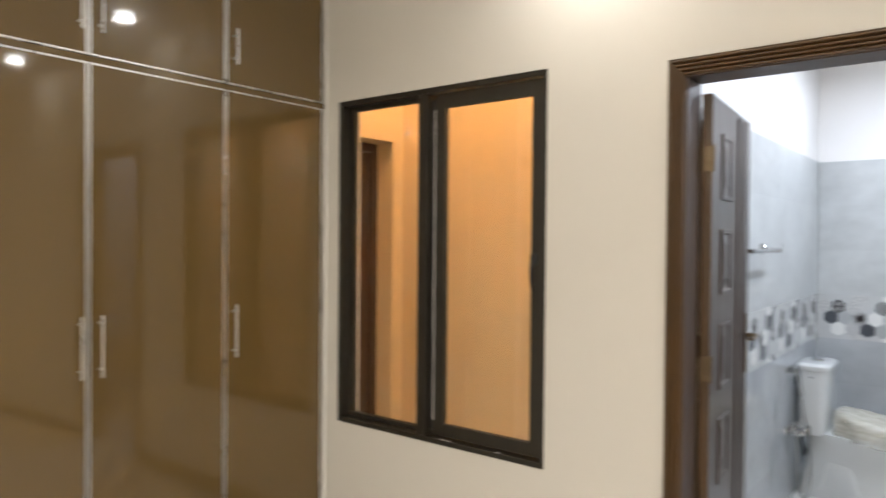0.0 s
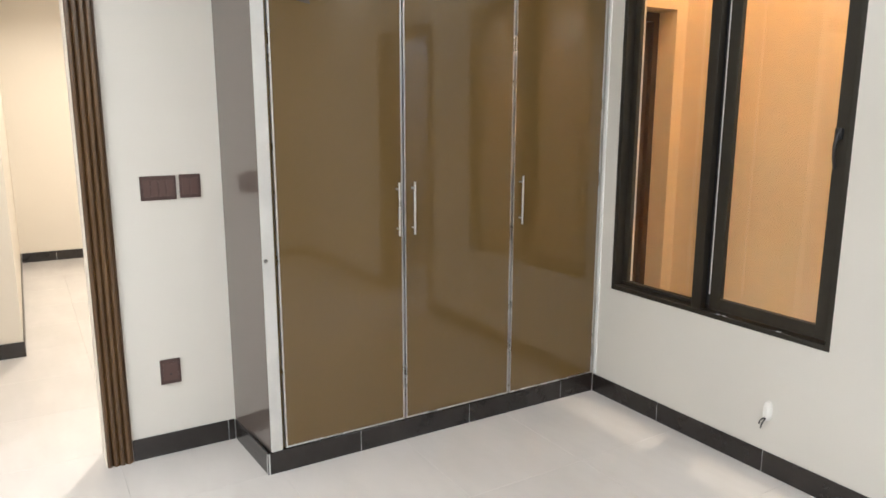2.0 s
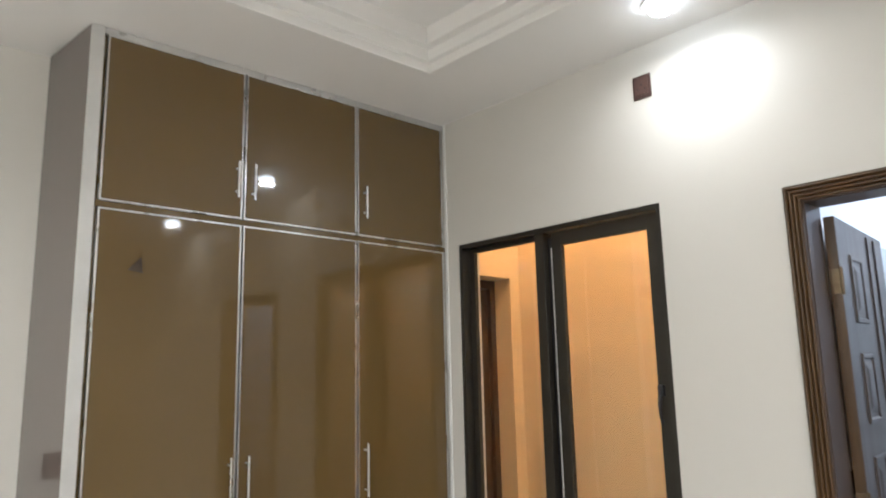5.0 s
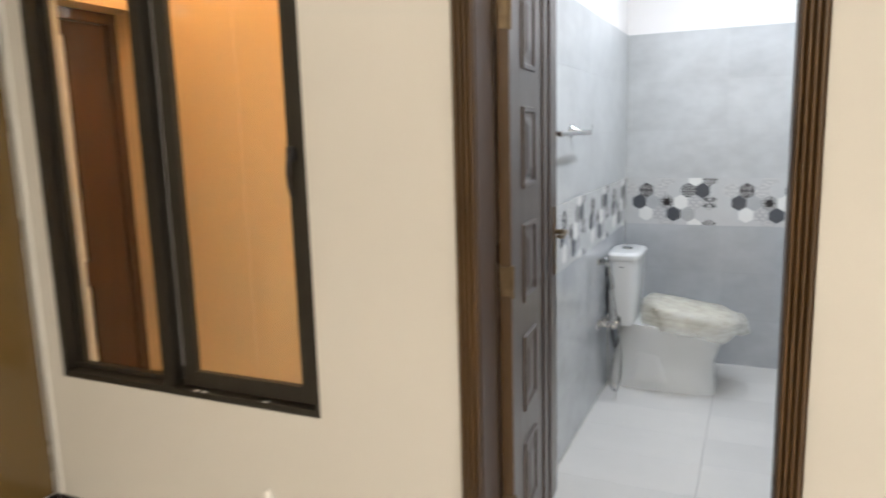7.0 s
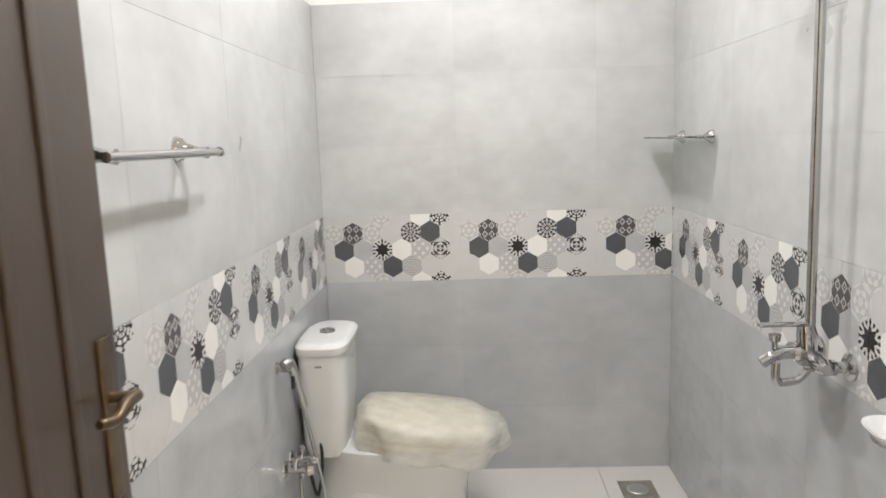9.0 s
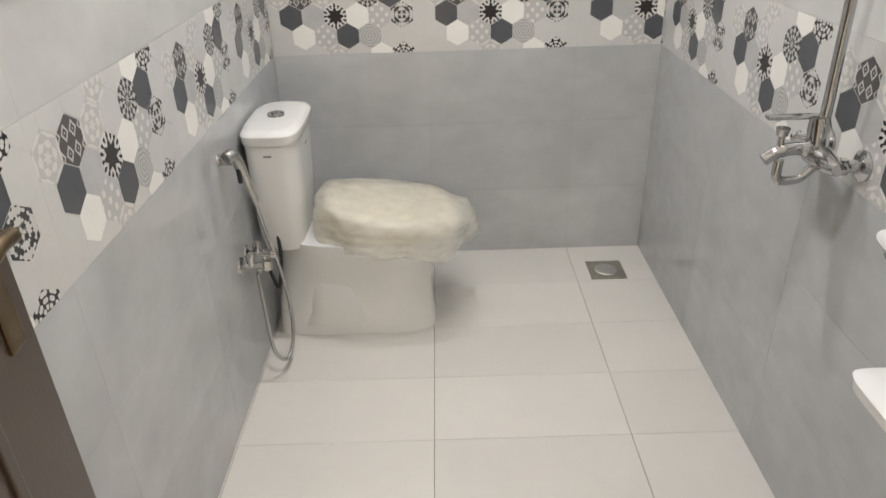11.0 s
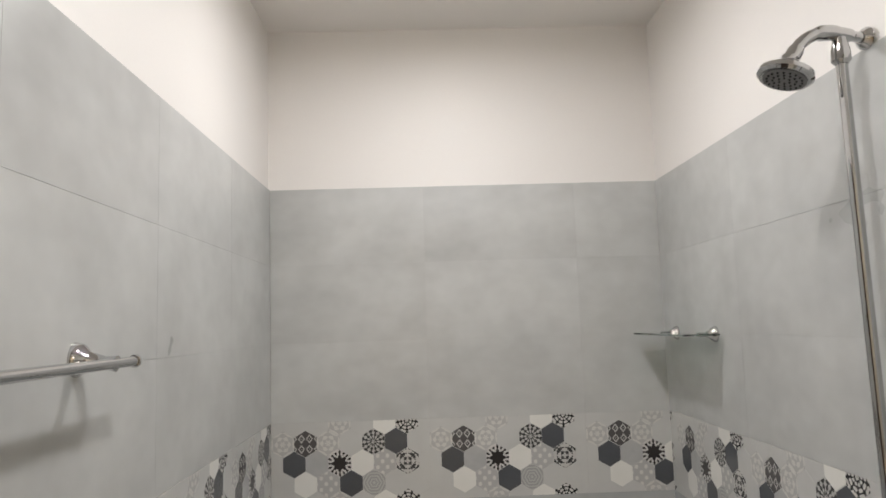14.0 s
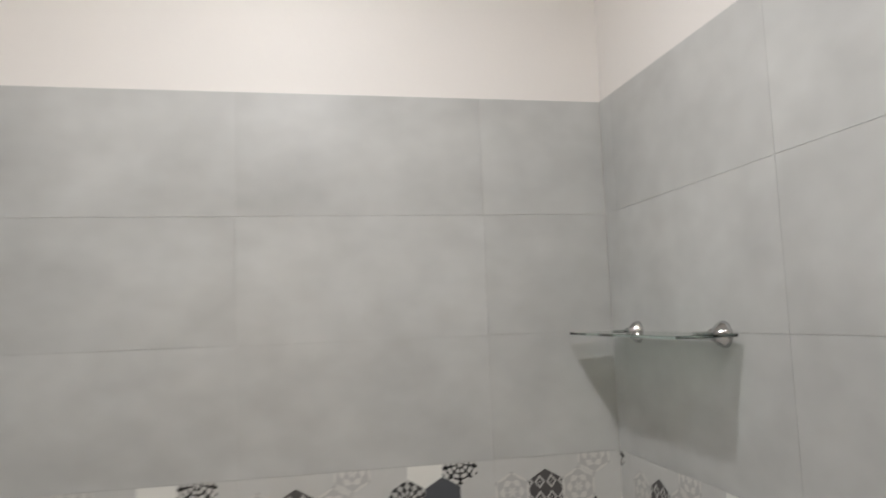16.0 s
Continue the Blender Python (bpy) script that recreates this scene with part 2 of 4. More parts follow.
HEX = {
    "p": material("hex_plain", (0.57, 0.57, 0.555), 0.2, vary=0.05, scale=12, fine=40, bump=0),
    "m": material("hex_marble", (0.46, 0.46, 0.46), 0.2, vary=0.12, scale=18, fine=50, bump=0),
    "w": material("hex_white", (0.80, 0.79, 0.75), 0.2, vary=0.03, scale=12, fine=40, bump=0),
    "d": material("hex_dark", (0.085, 0.09, 0.10), 0.2, vary=0.10, scale=14, fine=50, bump=0),
    "l": printed("hex_lattice", (0.09, 0.085, 0.085), (0.50, 0.49, 0.47), "lattice"),
    "o": printed("hex_dots", (0.47, 0.465, 0.46), (0.66, 0.65, 0.62), "dots"),
    "f": printed("hex_flower", (0.49, 0.485, 0.475), (0.64, 0.63, 0.60), "flower"),
    "b": printed("hex_burst", (0.06, 0.06, 0.06), (0.48, 0.475, 0.46), "burst"),
    "s": printed("hex_star", (0.028, 0.024, 0.024), (0.60, 0.59, 0.57), "star"),
    "c": printed("hex_cross", (0.06, 0.06, 0.06), (0.55, 0.54, 0.52), "cross"),
    "r": printed("hex_rings", (0.37, 0.37, 0.365), (0.50, 0.495, 0.48), "rings"),
    "a": printed("hex_ornament", (0.025, 0.025, 0.025), (0.60, 0.59, 0.57), "scroll"),
}


# ---- building helpers ----
def mesh_of(bm, name, smooth=False):
    bmesh.ops.recalc_face_normals(bm, faces=bm.faces)
    me = bpy.data.meshes.new(name)
    bm.to_mesh(me)
    bm.free()
    if smooth:
        me.shade_smooth()
        me.set_sharp_from_angle(angle=radians(38))
    return me


def part(name, bm, mat, parent=None, label="", smooth=False):
    """Links a bmesh as one mesh object, under a thing or a part."""
    me = mesh_of(bm, name, smooth)
    me.materials.append(mat)
    ob = new(name, me)
    if parent:
        ob.parent = parent
    if label:
        ob["label"] = label
    return ob


def thing(name, x, y, z, label, category, group="", rz=0):
    ob = new(name)
    ob.empty_display_size = 0.05
    ob.matrix_world = pose(x, y, z, 0, 0, rz)
    return tagged(ob, label, category, group)


def structure(name, bm, mat, label=""):
    return tagged(part(name, bm, mat), label, "", "", "structure")


def box(lo, hi, bevel=0.0, bm=None, segments=2):
    b = bmesh.new()
    bmesh.ops.create_cube(b, size=1)
    for v in b.verts:
        for i in range(3):
            v.co[i] = lo[i] + (v.co[i] + 0.5) * (hi[i] - lo[i])
    if bevel:
        bmesh.ops.bevel(b, geom=b.edges[:], offset=bevel, segments=segments, affect="EDGES", profile=0.6)
    return join(bm, b)


def join(bm, b):
    if bm is None:
        return b
    me = bpy.data.meshes.new("tmp")
    b.to_mesh(me)
    b.free()
    bm.from_mesh(me)
    bpy.data.meshes.remove(me)
    return bm


def tube(points, radius, sides=12, bm=None, caps=True):
    """A round bar swept along points; radius is a number or one for each point."""
    b = bmesh.new()
    pts = [Vector(p) for p in points]
    rad = radius if isinstance(radius, (list, tuple)) else [radius] * len(pts)
    rings, up = [], None
    for i, p in enumerate(pts):
        d = (pts[min(i + 1, len(pts) - 1)] - pts[max(i - 1, 0)]).normalized()
        if up is None:
            up = Vector((0, 0, 1)) if abs(d.z) < 0.9 else Vector((0, 1, 0))
        side = d.cross(up).normalized()
        up = side.cross(d).normalized()
        rings.append([b.verts.new(p + rad[i] * (math.cos(a) * side + math.sin(a) * up)) for a in [2 * math.pi * k / sides for k in range(sides)]])
    for r0, r1 in zip(rings, rings[1:]):
        for k in range(sides):
            b.faces.new((r0[k], r0[(k + 1) % sides], r1[(k + 1) % sides], r1[k]))
    if caps:
        b.faces.new(rings[0]), b.faces.new(rings[-1])
    return join(bm, b)


def curve(points, steps=8):
    """Catmull-Rom through points."""
    p = [Vector(q) for q in points]
    p = [2 * p[0] - p[1]] + p + [2 * p[-1] - p[-2]]
    out = []
    for i in range(1, len(p) - 2):
        for k in range(steps):
            t = k / steps
            out.append(0.5 * (2 * p[i] + (p[i + 1] - p[i - 1]) * t + (2 * p[i - 1] - 5 * p[i] + 4 * p[i + 1] - p[i + 2]) * t * t + (3 * p[i] - p[i - 1] - 3 * p[i + 1] + p[i + 2]) * t ** 3))
    return out + [p[-2]]


def loft(sections, bm=None):
    """Closes a skin over rings of equal count."""
    b = bmesh.new()
    rings = [[b.verts.new(p) for p in s] for s in sections]
    n = len(rings[0])
    for r0, r1 in zip(rings, rings[1:]):
        for k in range(n):
            b.faces.new((r0[k], r0[(k + 1) % n], r1[(k + 1) % n], r1[k]))
    b.faces.new(rings[0]), b.faces.new(rings[-1])
    return join(bm, b)


def rounded(x0, x1, y0, y1, z, power=3.0, n=40):
    """A superellipse ring."""
    cx, cy, hx, hy = (x0 + x1) / 2, (y0 + y1) / 2, (x1 - x0) / 2, (y1 - y0) / 2
    out = []
    for k in range(n):
        a = 2 * math.pi * k / n
        c, s = math.cos(a), math.sin(a)
        out.append((cx + hx * math.copysign(abs(c) ** (2 / power), c), cy + hy * math.copysign(abs(s) ** (2 / power), s), z))
    return out


def wall(name, axis, at, thick, a0, a1, z0, z1, openings, mat, label):
    """A wall with holes. axis 'x': it runs along x, from y=at to y=at+thick; axis 'y': along y."""
    us = sorted({a0, a1, *[o[0] for o in openings], *[o[1] for o in openings]})
    zs = sorted({z0, z1, *[o[2] for o in openings], *[o[3] for o in openings]})
    bm = bmesh.new()
    for u0, u1 in zip(us, us[1:]):
        for w0, w1 in zip(zs, zs[1:]):
            mu, mw = (u0 + u1) / 2, (w0 + w1) / 2
            if any(o[0] < mu < o[1] and o[2] < mw < o[3] for o in openings):
                continue
            if axis == "x":
                bm = box((u0, at, w0), (u1, at + thick, w1), bm=bm)
            else:
                bm = box((at, u0, w0), (at + thick, u1, w1), bm=bm)
    bmesh.ops.remove_doubles(bm, verts=bm.verts, dist=1e-5)
    seen = {}
    for f in bm.faces:
        seen.setdefault(tuple(round(c, 4) for c in f.calc_center_median()), []).append(f)
    bmesh.ops.delete(bm, geom=[f for fs in seen.values() if len(fs) > 1 for f in fs], context="FACES")
    return structure(name, bm, mat, label)


# ---- setting ----
XW, XB, YN, YS, XE = -2.825, -3.263, 2.64, -2.10, 1.70
WIN = (-2.722, -1.513, 0.617, 2.243)
DOOR = (-0.962, -0.170, 0.0, 2.145)
D1 = (-0.72, 0.175, 0.0, 2.165)
BX0, BX1, BY0, BY1 = -1.035, 0.495, 2.80, 5.535
CEIL, BCEIL = 2.95, 2.75

wall_north = wall("wall_north", "x", YN, 0.16, XB - 0.16, XE + 0.1, 0, 3.1, [WIN, DOOR], M_WALL, "cream painted wall with window and bathroom door")
wall_west = wall("wall_west", "y", XB - 0.16, 0.16, YS, YN, 0, 3.1, [D1], M_WALL, "cream painted wall with a doorway")
wall("wall_south", "x", YS - 0.1, 0.1, XB - 0.16, XE + 0.1, 0, 3.1, [], M_WALL, "plain cream painted wall")
wall("wall_east", "y", XE, 0.1, YS, YN, 0, 3.1, [], M_WALL, "plain cream painted wall")

# tray ceiling: flat border and raised middle with stepped moulding
TX0, TX1, TY0, TY1 = -2.35, 1.15, -1.25, 2.12
bm = bmesh.new()
for lo, hi in (((XB, YS, CEIL), (TX0, YN, CEIL + 0.02)), ((TX1, YS, CEIL), (XE, YN, CEIL + 0.02)), ((TX0, YS, CEIL), (TX1, TY0, CEIL + 0.02)), ((TX0, TY1, CEIL), (TX1, YN, CEIL + 0.02)), ((TX0 - 0.02, TY0 - 0.02, CEIL + 0.16), (TX1 + 0.02, TY1 + 0.02, CEIL + 0.18))):
    bm = box(lo, hi, bm=bm)
structure("ceiling", bm, M_CEIL, "white painted tray ceiling")


def tray_ring(inset, z0, z1, width, bm):
    x0, x1, y0, y1 = TX0 + inset, TX1 - inset, TY0 + inset, TY1 - inset
    for lo, hi in (((x0, y0, z0), (x0 + width, y1, z1)), ((x1 - width, y0, z0), (x1, y1, z1)), ((x0 + width, y0, z0), (x1 - width, y0 + width, z1)), ((x0 + width, y1 - width, z0), (x1 - width, y1, z1))):
        bm = box(lo, hi, 0.004, bm=bm)
    return bm


bm = tray_ring(-0.005, CEIL - 0.012, CEIL + 0.05, 0.035, None)
bm = tray_ring(0.025, CEIL + 0.03, CEIL + 0.10, 0.035, bm)
bm = tray_ring(0.055, CEIL + 0.08, CEIL + 0.165, 0.05, bm)
structure("trim", bm, M_CEIL, "white stepped plaster moulding round the ceiling tray")

# bathroom shell
wall("wall_bath_north", "x", BY1 + 0.008, 0.12, BX0 - 0.13, BX1 + 0.13, 0, 3.1, [], M_BATHWALL, "white painted wall above grey tiles")
wall("wall_bath_west", "y", BX0 - 0.128, 0.12, BY0, BY1 + 0.008, 0, 3.1, [], M_BATHWALL, "white painted wall above grey tiles")
wall("wall_bath_east", "y", BX1 + 0.008, 0.12, BY0, BY1 + 0.008, 0, 3.1, [], M_BATHWALL, "white painted wall above grey tiles")
structure("ceiling_bath", box((BX0 - 0.01, BY0, BCEIL), (BX1 + 0.01, BY1 + 0.01, BCEIL + 0.03)), M_BATHWALL, "white painted bathroom ceiling")

# hall behind the bedroom doorway
wall("wall_hall_far", "y", -8.55, 0.1, -0.16, 3.0, 0, 3.1, [], M_HALLWALL, "cream hall wall in warm light")
wall("wall_hall_block", "y", -8.45, 3.33, -3.0, -0.13, 0, 3.1, [], M_HALLWALL, "cream hall corner")
wall("wall_hall_north", "x", 1.9, 0.1, -8.45, XB - 0.16, 0, 3.1, [], M_HALLWALL, "plain cream hall wall")
wall("wall_hall_south", "x", -3.0, 0.1, -5.12, XB - 0.16, 0, 3.1, [], M_HALLWALL, "plain cream hall wall")
structure("ceiling_hall", box((-8.5, -3.0, CEIL), (XB - 0.16, 2.0, CEIL + 0.03)), M_CEIL, "white hall ceiling")
structure("ground_slab", box((-8.6, -3.1, -0.12), (2.0, 6.0, -0.012)), M_GROUT, "floor slab under the tiles")

# lightwell outside the window
# Its upper walls and ceiling are added unseen, to spread the lamp's light evenly.
SX, SY = -3.45, 3.96
wall("wall_shaft_west", "y", SX - 0.22, 0.22, YN + 0.16, SY, 0, 5.0, [(2.98, 3.86, 0.0, 2.235)], M_ORANGE, "orange painted wall with a recessed door")
wall("wall_shaft_north", "x", SY, 0.1, SX - 0.22, BX0 - 0.128, 0, 5.0, [], M_ORANGE, "orange painted plaster wall, its unseen upper part made up")
wall("wall_shaft_east", "y", BX0 - 0.128, 0.12, YN + 0.16, SY + 0.1, 3.1, 5.0, [], M_ORANGE, "orange painted plaster wall, its unseen upper part made up")
wall("wall_shaft_south", "x", YN, 0.16, SX - 0.22, BX0 - 0.008, 3.1, 5.0, [], M_ORANGE, "orange painted plaster wall, its unseen upper part made up")
structure("ceiling_shaft", box((SX - 0.22, YN, 5.0), (BX0 - 0.008, SY + 0.1, 5.03)), M_ORANGE, "orange painted ceiling added out of view to close the lightwell")
structure("wall_behind_door", box((-5.2, 2.85, 0), (-5.1, SY + 0.1, 2.6)), M_HALLWALL, "cream wall of the room behind the outer door")
bm = box((-5.1, 2.85, 2.6), (SX - 0.22, SY + 0.1, 2.63))
bm = box((-5.1, 2.83, 0), (SX - 0.22, 2.85, 2.6), bm=bm)
bm = box((-5.1, SY + 0.1, 0), (SX - 0.22, SY + 0.12, 2.6), bm=bm)
structure("wall_inner_room", bm, M_HALLWALL, "cream walls of the room behind the outer door")
bm = box((-2.18, SY - 0.0015, 1.30), (-2.176, SY, 1.42))
bm = box((-1.92, SY - 0.0015, 0.86), (-1.916, SY, 1.02), bm=bm)
structure("trim_crack", bm, M_GROUT, "thin hairline cracks in plaster")


# ---- door casings ----
def casing(name, axis, at, side, o, parent_label, width=0.075, mat=M_WOOD):
    """A reeded casing round an opening, swept with mitred corners. side: the way it stands proud."""
    prof = [(-0.008, 0.0), (-0.008, 0.010)]
    reeds = 4
    for i in range(reeds):
        u = -0.008 + i * (width + 0.006) / reeds
        w = (width + 0.006) / reeds
        for f, h in ((0.10, 0.014), (0.30, 0.018), (0.55, 0.018), (0.75, 0.014), (0.88, 0.007)):
            prof.append((u + f * w, h + i * 0.0015))
    prof += [(width, 0.014), (width, 0.0)]
    b = bmesh.new()
    rows = []
    for u, v in prof:
        pts = ((o[0] - u, o[2]), (o[0] - u, o[3] + u), (o[1] + u, o[3] + u), (o[1] + u, o[2]))
        rows.append([b.verts.new((p, at + side * v, z) if axis == "x" else (at + side * v, p, z)) for p, z in pts])
    for r0, r1 in zip(rows, rows[1:]):
        for k in range(3):
            b.faces.new((r0[k], r0[k + 1], r1[k + 1], r1[k]))
    for k in (0, 3):
        b.faces.new([r[k] for r in rows])
    ob = tagged(part(name, b, mat), parent_label, "", "", "structure")
    return ob


door_1 = casing("door_1", "x", YN, -1, DOOR, "reeded brown wooden casing of the bathroom door", 0.052)
door_2 = casing("door_2", "y", XB, 1, D1, "reeded brown wooden casing of the bedroom doorway", 0.098)


def lining(parent, axis, at0, at1, o, mat, t=0.012, label="grey-brown wooden door jamb"):
    for lo, hi in (((o[0] - 0.001, o[2]), (o[0] + t, o[3] - t)), ((o[1] - t, o[2]), (o[1] + 0.001, o[3] - t)), ((o[0] - 0.001, o[3] - t), (o[1] + 0.001, o[3] + 0.001))):
        if axis == "x":
            b = box((lo[0], at0, lo[1]), (hi[0], at1, hi[1]), 0.002)
        else:
            b = box((at0, lo[0], lo[1]), (at1, hi[0], hi[1]), 0.002)
        part("jamb", b, mat, parent, label)


lining(door_1, "x", YN + 0.003, YN + 0.150, DOOR, M_JAMB)
lining(door_2, "y", XB - 0.163, XB - 0.003, D1, M_HALLWALL, label="cream painted reveal")

# ---- open bathroom door leaf ----
LW, LH, LT = 0.775, 2.09, 0.038
leaf = thing("panelled_door", -0.930, 2.802, 0.008, "open dark brown wooden panelled bathroom door with brass lever", "door", rz=95.0)
# local x runs from hinge to lock edge, local -y faces the bathroom's middle
part("door_leaf", box((0.003, -LT / 2, 0), (LW, LT / 2, LH), 0.003), M_LEAF, leaf)
part("edge_strip", box((0.0, -LT / 2 + 0.001, 0), (0.0028, LT / 2 - 0.001, LH)), M_WOOD, leaf, "bare brown wood edge")
for side in (-1, 1):
    for i in range(5):
        z0 = 0.225 + i * 0.37
        u0, u1, z1 = 0.155, 0.340, z0 + 0.258
        y = side * LT / 2
        b = bmesh.new()
        rings = []
        for inset, h in ((0.0, 0.0), (0.004, 0.007), (0.016, 0.007), (0.022, 0.0008), (0.034, 0.0008), (0.062, 0.008)):
            rings.append([b.verts.new((u, y + side * h, z)) for u, z in ((u0 + inset, z0 + inset), (u1 - inset, z0 + inset), (u1 - inset, z1 - inset), (u0 + inset, z1 - inset))])
        for r0, r1 in zip(rings, rings[1:]):
            for k in range(4):
                b.faces.new((r0[k], r0[(k + 1) % 4], r1[(k + 1) % 4], r1[k]))
        b.faces.new(rings[-1])
        part("panel", b, M_LEAF, leaf)
    for u in (0.475, 0.60):
        y0, y1 = sorted((side * LT / 2, side * (LT / 2 + 0.007)))
        part("moulding", box((u, y0, 0.02), (u + 0.022, y1, LH - 0.02), 0.003), M_LEAF, leaf)
    y0, y1 = sorted((side * LT / 2, side * (LT / 2 + 0.007)))
    plate = part("lock_plate", box((LW - 0.075, y0, 0.95), (LW - 0.035, y1, 1.22), 0.003), M_BRASS, leaf, "antique brass lock plate")
    yb = side * (LT / 2 + 0.045)
    b = tube([(LW - 0.055, side * LT / 2, 1.12), (LW - 0.055, yb, 1.12)], 0.010)
    b = tube(curve([(LW - 0.05, yb, 1.12), (LW - 0.09, yb, 1.122), (LW - 0.13, yb, 1.112), (LW - 0.165, yb - side * 0.01, 1.118)], 5), [0.011] * 8 + [0.009] * 7 + [0.007], bm=b)
    part("lever", b, M_BRASS, leaf, "antique brass lever handle", True)
for z in (0.28, 1.02, 1.80):
    b = tube([(-0.004, -LT / 2 - 0.004, z), (-0.004, -LT / 2 - 0.004, z + 0.10)], 0.006)
    b = box((-0.003, -LT / 2 - 0.001, z + 0.005), (0.0, LT / 2, z + 0.095), bm=b)
    part("hinge", b, M_BRASS, leaf, "dark brass butt hinge", True)

# ---- sliding window ----
window_1 = tagged(new("window_1"), "dark aluminium sliding window with two panes", "", "", "structure")
window_1.matrix_world = pose(WIN[0], YN, WIN[2])
WW, WH = WIN[1] - WIN[0], WIN[3] - WIN[2]


def frame_bars(name, x0, x1, z0, z1, y0, y1, bw, mat, parent, label=""):
    b = box((x0, y0, z0), (x0 + bw, y1, z1), 0.002)
    b = box((x1 - bw, y0, z0), (x1, y1, z1), 0.002, b)
    b = box((x0 + bw, y0, z0), (x1 - bw, y1, z0 + bw), 0.002, b)
    b = box((x0 + bw, y0, z1 - bw), (x1 - bw, y1, z1), 0.002, b)
    return part(name, b, mat, parent, label)


outer = frame_bars("window_frame", 0, WW, 0, WH, 0.004, 0.105, 0.024, M_BLACKALU, window_1)
part("track", box((0.03, 0.045, 0.030), (WW - 0.03, 0.051, 0.048), 0.001), M_BLACKALU, window_1)
part("track", box((0.03, 0.075, 0.030), (WW - 0.03, 0.081, 0.048), 0.001), M_BLACKALU, window_1)
sash_l = frame_bars("sash", 0.025, 0.575, 0.012, WH - 0.012, 0.058, 0.086, 0.034, M_BLACKALU, window_1)
b = box((0.616, 0.022, 0.036), (0.672, 0.050, WH - 0.030), 0.002)
b = box((WW - 0.082, 0.022, 0.036), (WW - 0.026, 0.050, WH - 0.030), 0.002, b)
b = box((0.672, 0.022, 0.036), (WW - 0.082, 0.050, 0.092), 0.002, b)
b = box((0.672, 0.022, WH - 0.096), (WW - 0.082, 0.050, WH - 0.030), 0.002, b)
sash_r = part("sash", b, M_BLACKALU, window_1)
part("pane", box((0.055, 0.070, 0.04), (0.545, 0.075, WH - 0.04)), M_PANE, sash_l)
part("pane", box((0.668, 0.033, 0.088), (WW - 0.078, 0.038, WH - 0.092)), M_PANE, sash_r)
part("mullion", box((0.526, 0.006, 0.024), (0.578, 0.056, WH - 0.024), 0.002), M_BLACKALU, window_1)
part("channel", box((0.5785, 0.044, 0.05), (0.6155, 0.057, WH - 0.05)), M_PLASTIC, window_1, "black sliding channel")
# White strip painted in place of the light that shows through the slot.
part("seal", box((0.600, 0.036, 0.10), (0.609, 0.0438, WH - 0.10)), M_WHITEPL, window_1, "pale strip standing in for light through the gap")
for x in (0.665, 0.70, 0.97):
    part("sill_speck", box((x, 0.006, 0.0238), (x + 0.022, 0.018, 0.0252), 0.0005), M_WHITEPL, window_1, "fleck of white plaster")
b = box((WW - 0.078, 0.006, 0.835), (WW - 0.050, 0.0222, 0.878), 0.004)
b = tube(curve([(WW - 0.064, 0.010, 0.86), (WW - 0.066, 0.000, 0.82), (WW - 0.067, -0.002, 0.77), (WW - 0.062, 0.006, 0.722)], 5), [0.008] * 8 + [0.006] * 7 + [0.004], 10, b)
part("latch", b, M_PLASTIC, window_1, "black plastic sash latch", True)
for ob in (sash_l, sash_r):
    for c in ob.children:
        c.visible_shadow = False
b = box((XW + 0.001, YN - 0.006, 0.105), (XW + 0.022, YN - 0.001, CEIL), 0.001)
structure("trim_sealant", b, M_WHITEPL, "rough white sealant bead beside the wardrobe")

# ---- outer door in the lightwell ----
outdoor = thing("wooden_door", SX - 0.20, 2.985, 0.0, "dark brown wooden door with narrow lit glass strips", "door")
b = box((-0.03, 0.0, 0.0), (0.05, 0.05, 2.23), 0.003)
b = box((-0.03, 0.82, 0.0), (0.05, 0.872, 2.23), 0.003, b)
b = box((-0.03, 0.05, 2.17), (0.05, 0.82, 2.23), 0.003, b)
part("door_frame", b, M_DARKDOOR, outdoor)
b = box((-0.02, 0.055, 0.0), (0.02, 0.50, 2.165))
b = box((-0.02, 0.56, 0.0), (0.02, 0.815, 2.165), bm=b)
b = box((-0.02, 0.50, 0.0), (0.02, 0.56, 0.25), bm=b)
b = box((-0.02, 0.50, 0.73), (0.02, 0.56, 0.87), bm=b)
b = box((-0.02, 0.50, 2.09), (0.02, 0.56, 2.165), bm=b)
part("door_leaf", b, M_DARKDOOR, outdoor)
for z0, z1 in ((0.25, 0.73), (0.87, 2.09)):
    part("pane", box((-0.004, 0.501, z0), (0.003, 0.559, z1)), M_FROST, outdoor, "pale frosted glass strip")
for k in range(2):
    part("panel", box((0.019, 0.11, 0.25 + k * 0.95), (0.027, 0.42, 1.05 + k * 0.95), 0.006), M_DARKDOOR, outdoor)
# made-up hanging fitting for the shaft light, above what can be seen
bulb = thing("ceiling_lamp", -2.30, 3.30, 5.0, "small round amber lamp hung out of view, place and form made up", "lamp")
part("base", tube([(0, 0, 0), (0, 0, -0.035)], 0.045, 20), M_WHITEPL, bulb)
part("cord", tube([(0, 0, -0.03), (0, 0, -0.365)], 0.004, 8), M_PLASTIC, bulb)
b = bmesh.new()
bmesh.ops.create_uvsphere(b, u_segments=16, v_segments=10, radius=0.04)
bmesh.ops.translate(b, verts=b.verts, vec=(0, 0, -0.40))
part("globe", b, M_BULB, bulb, smooth=True).visible_shadow = False

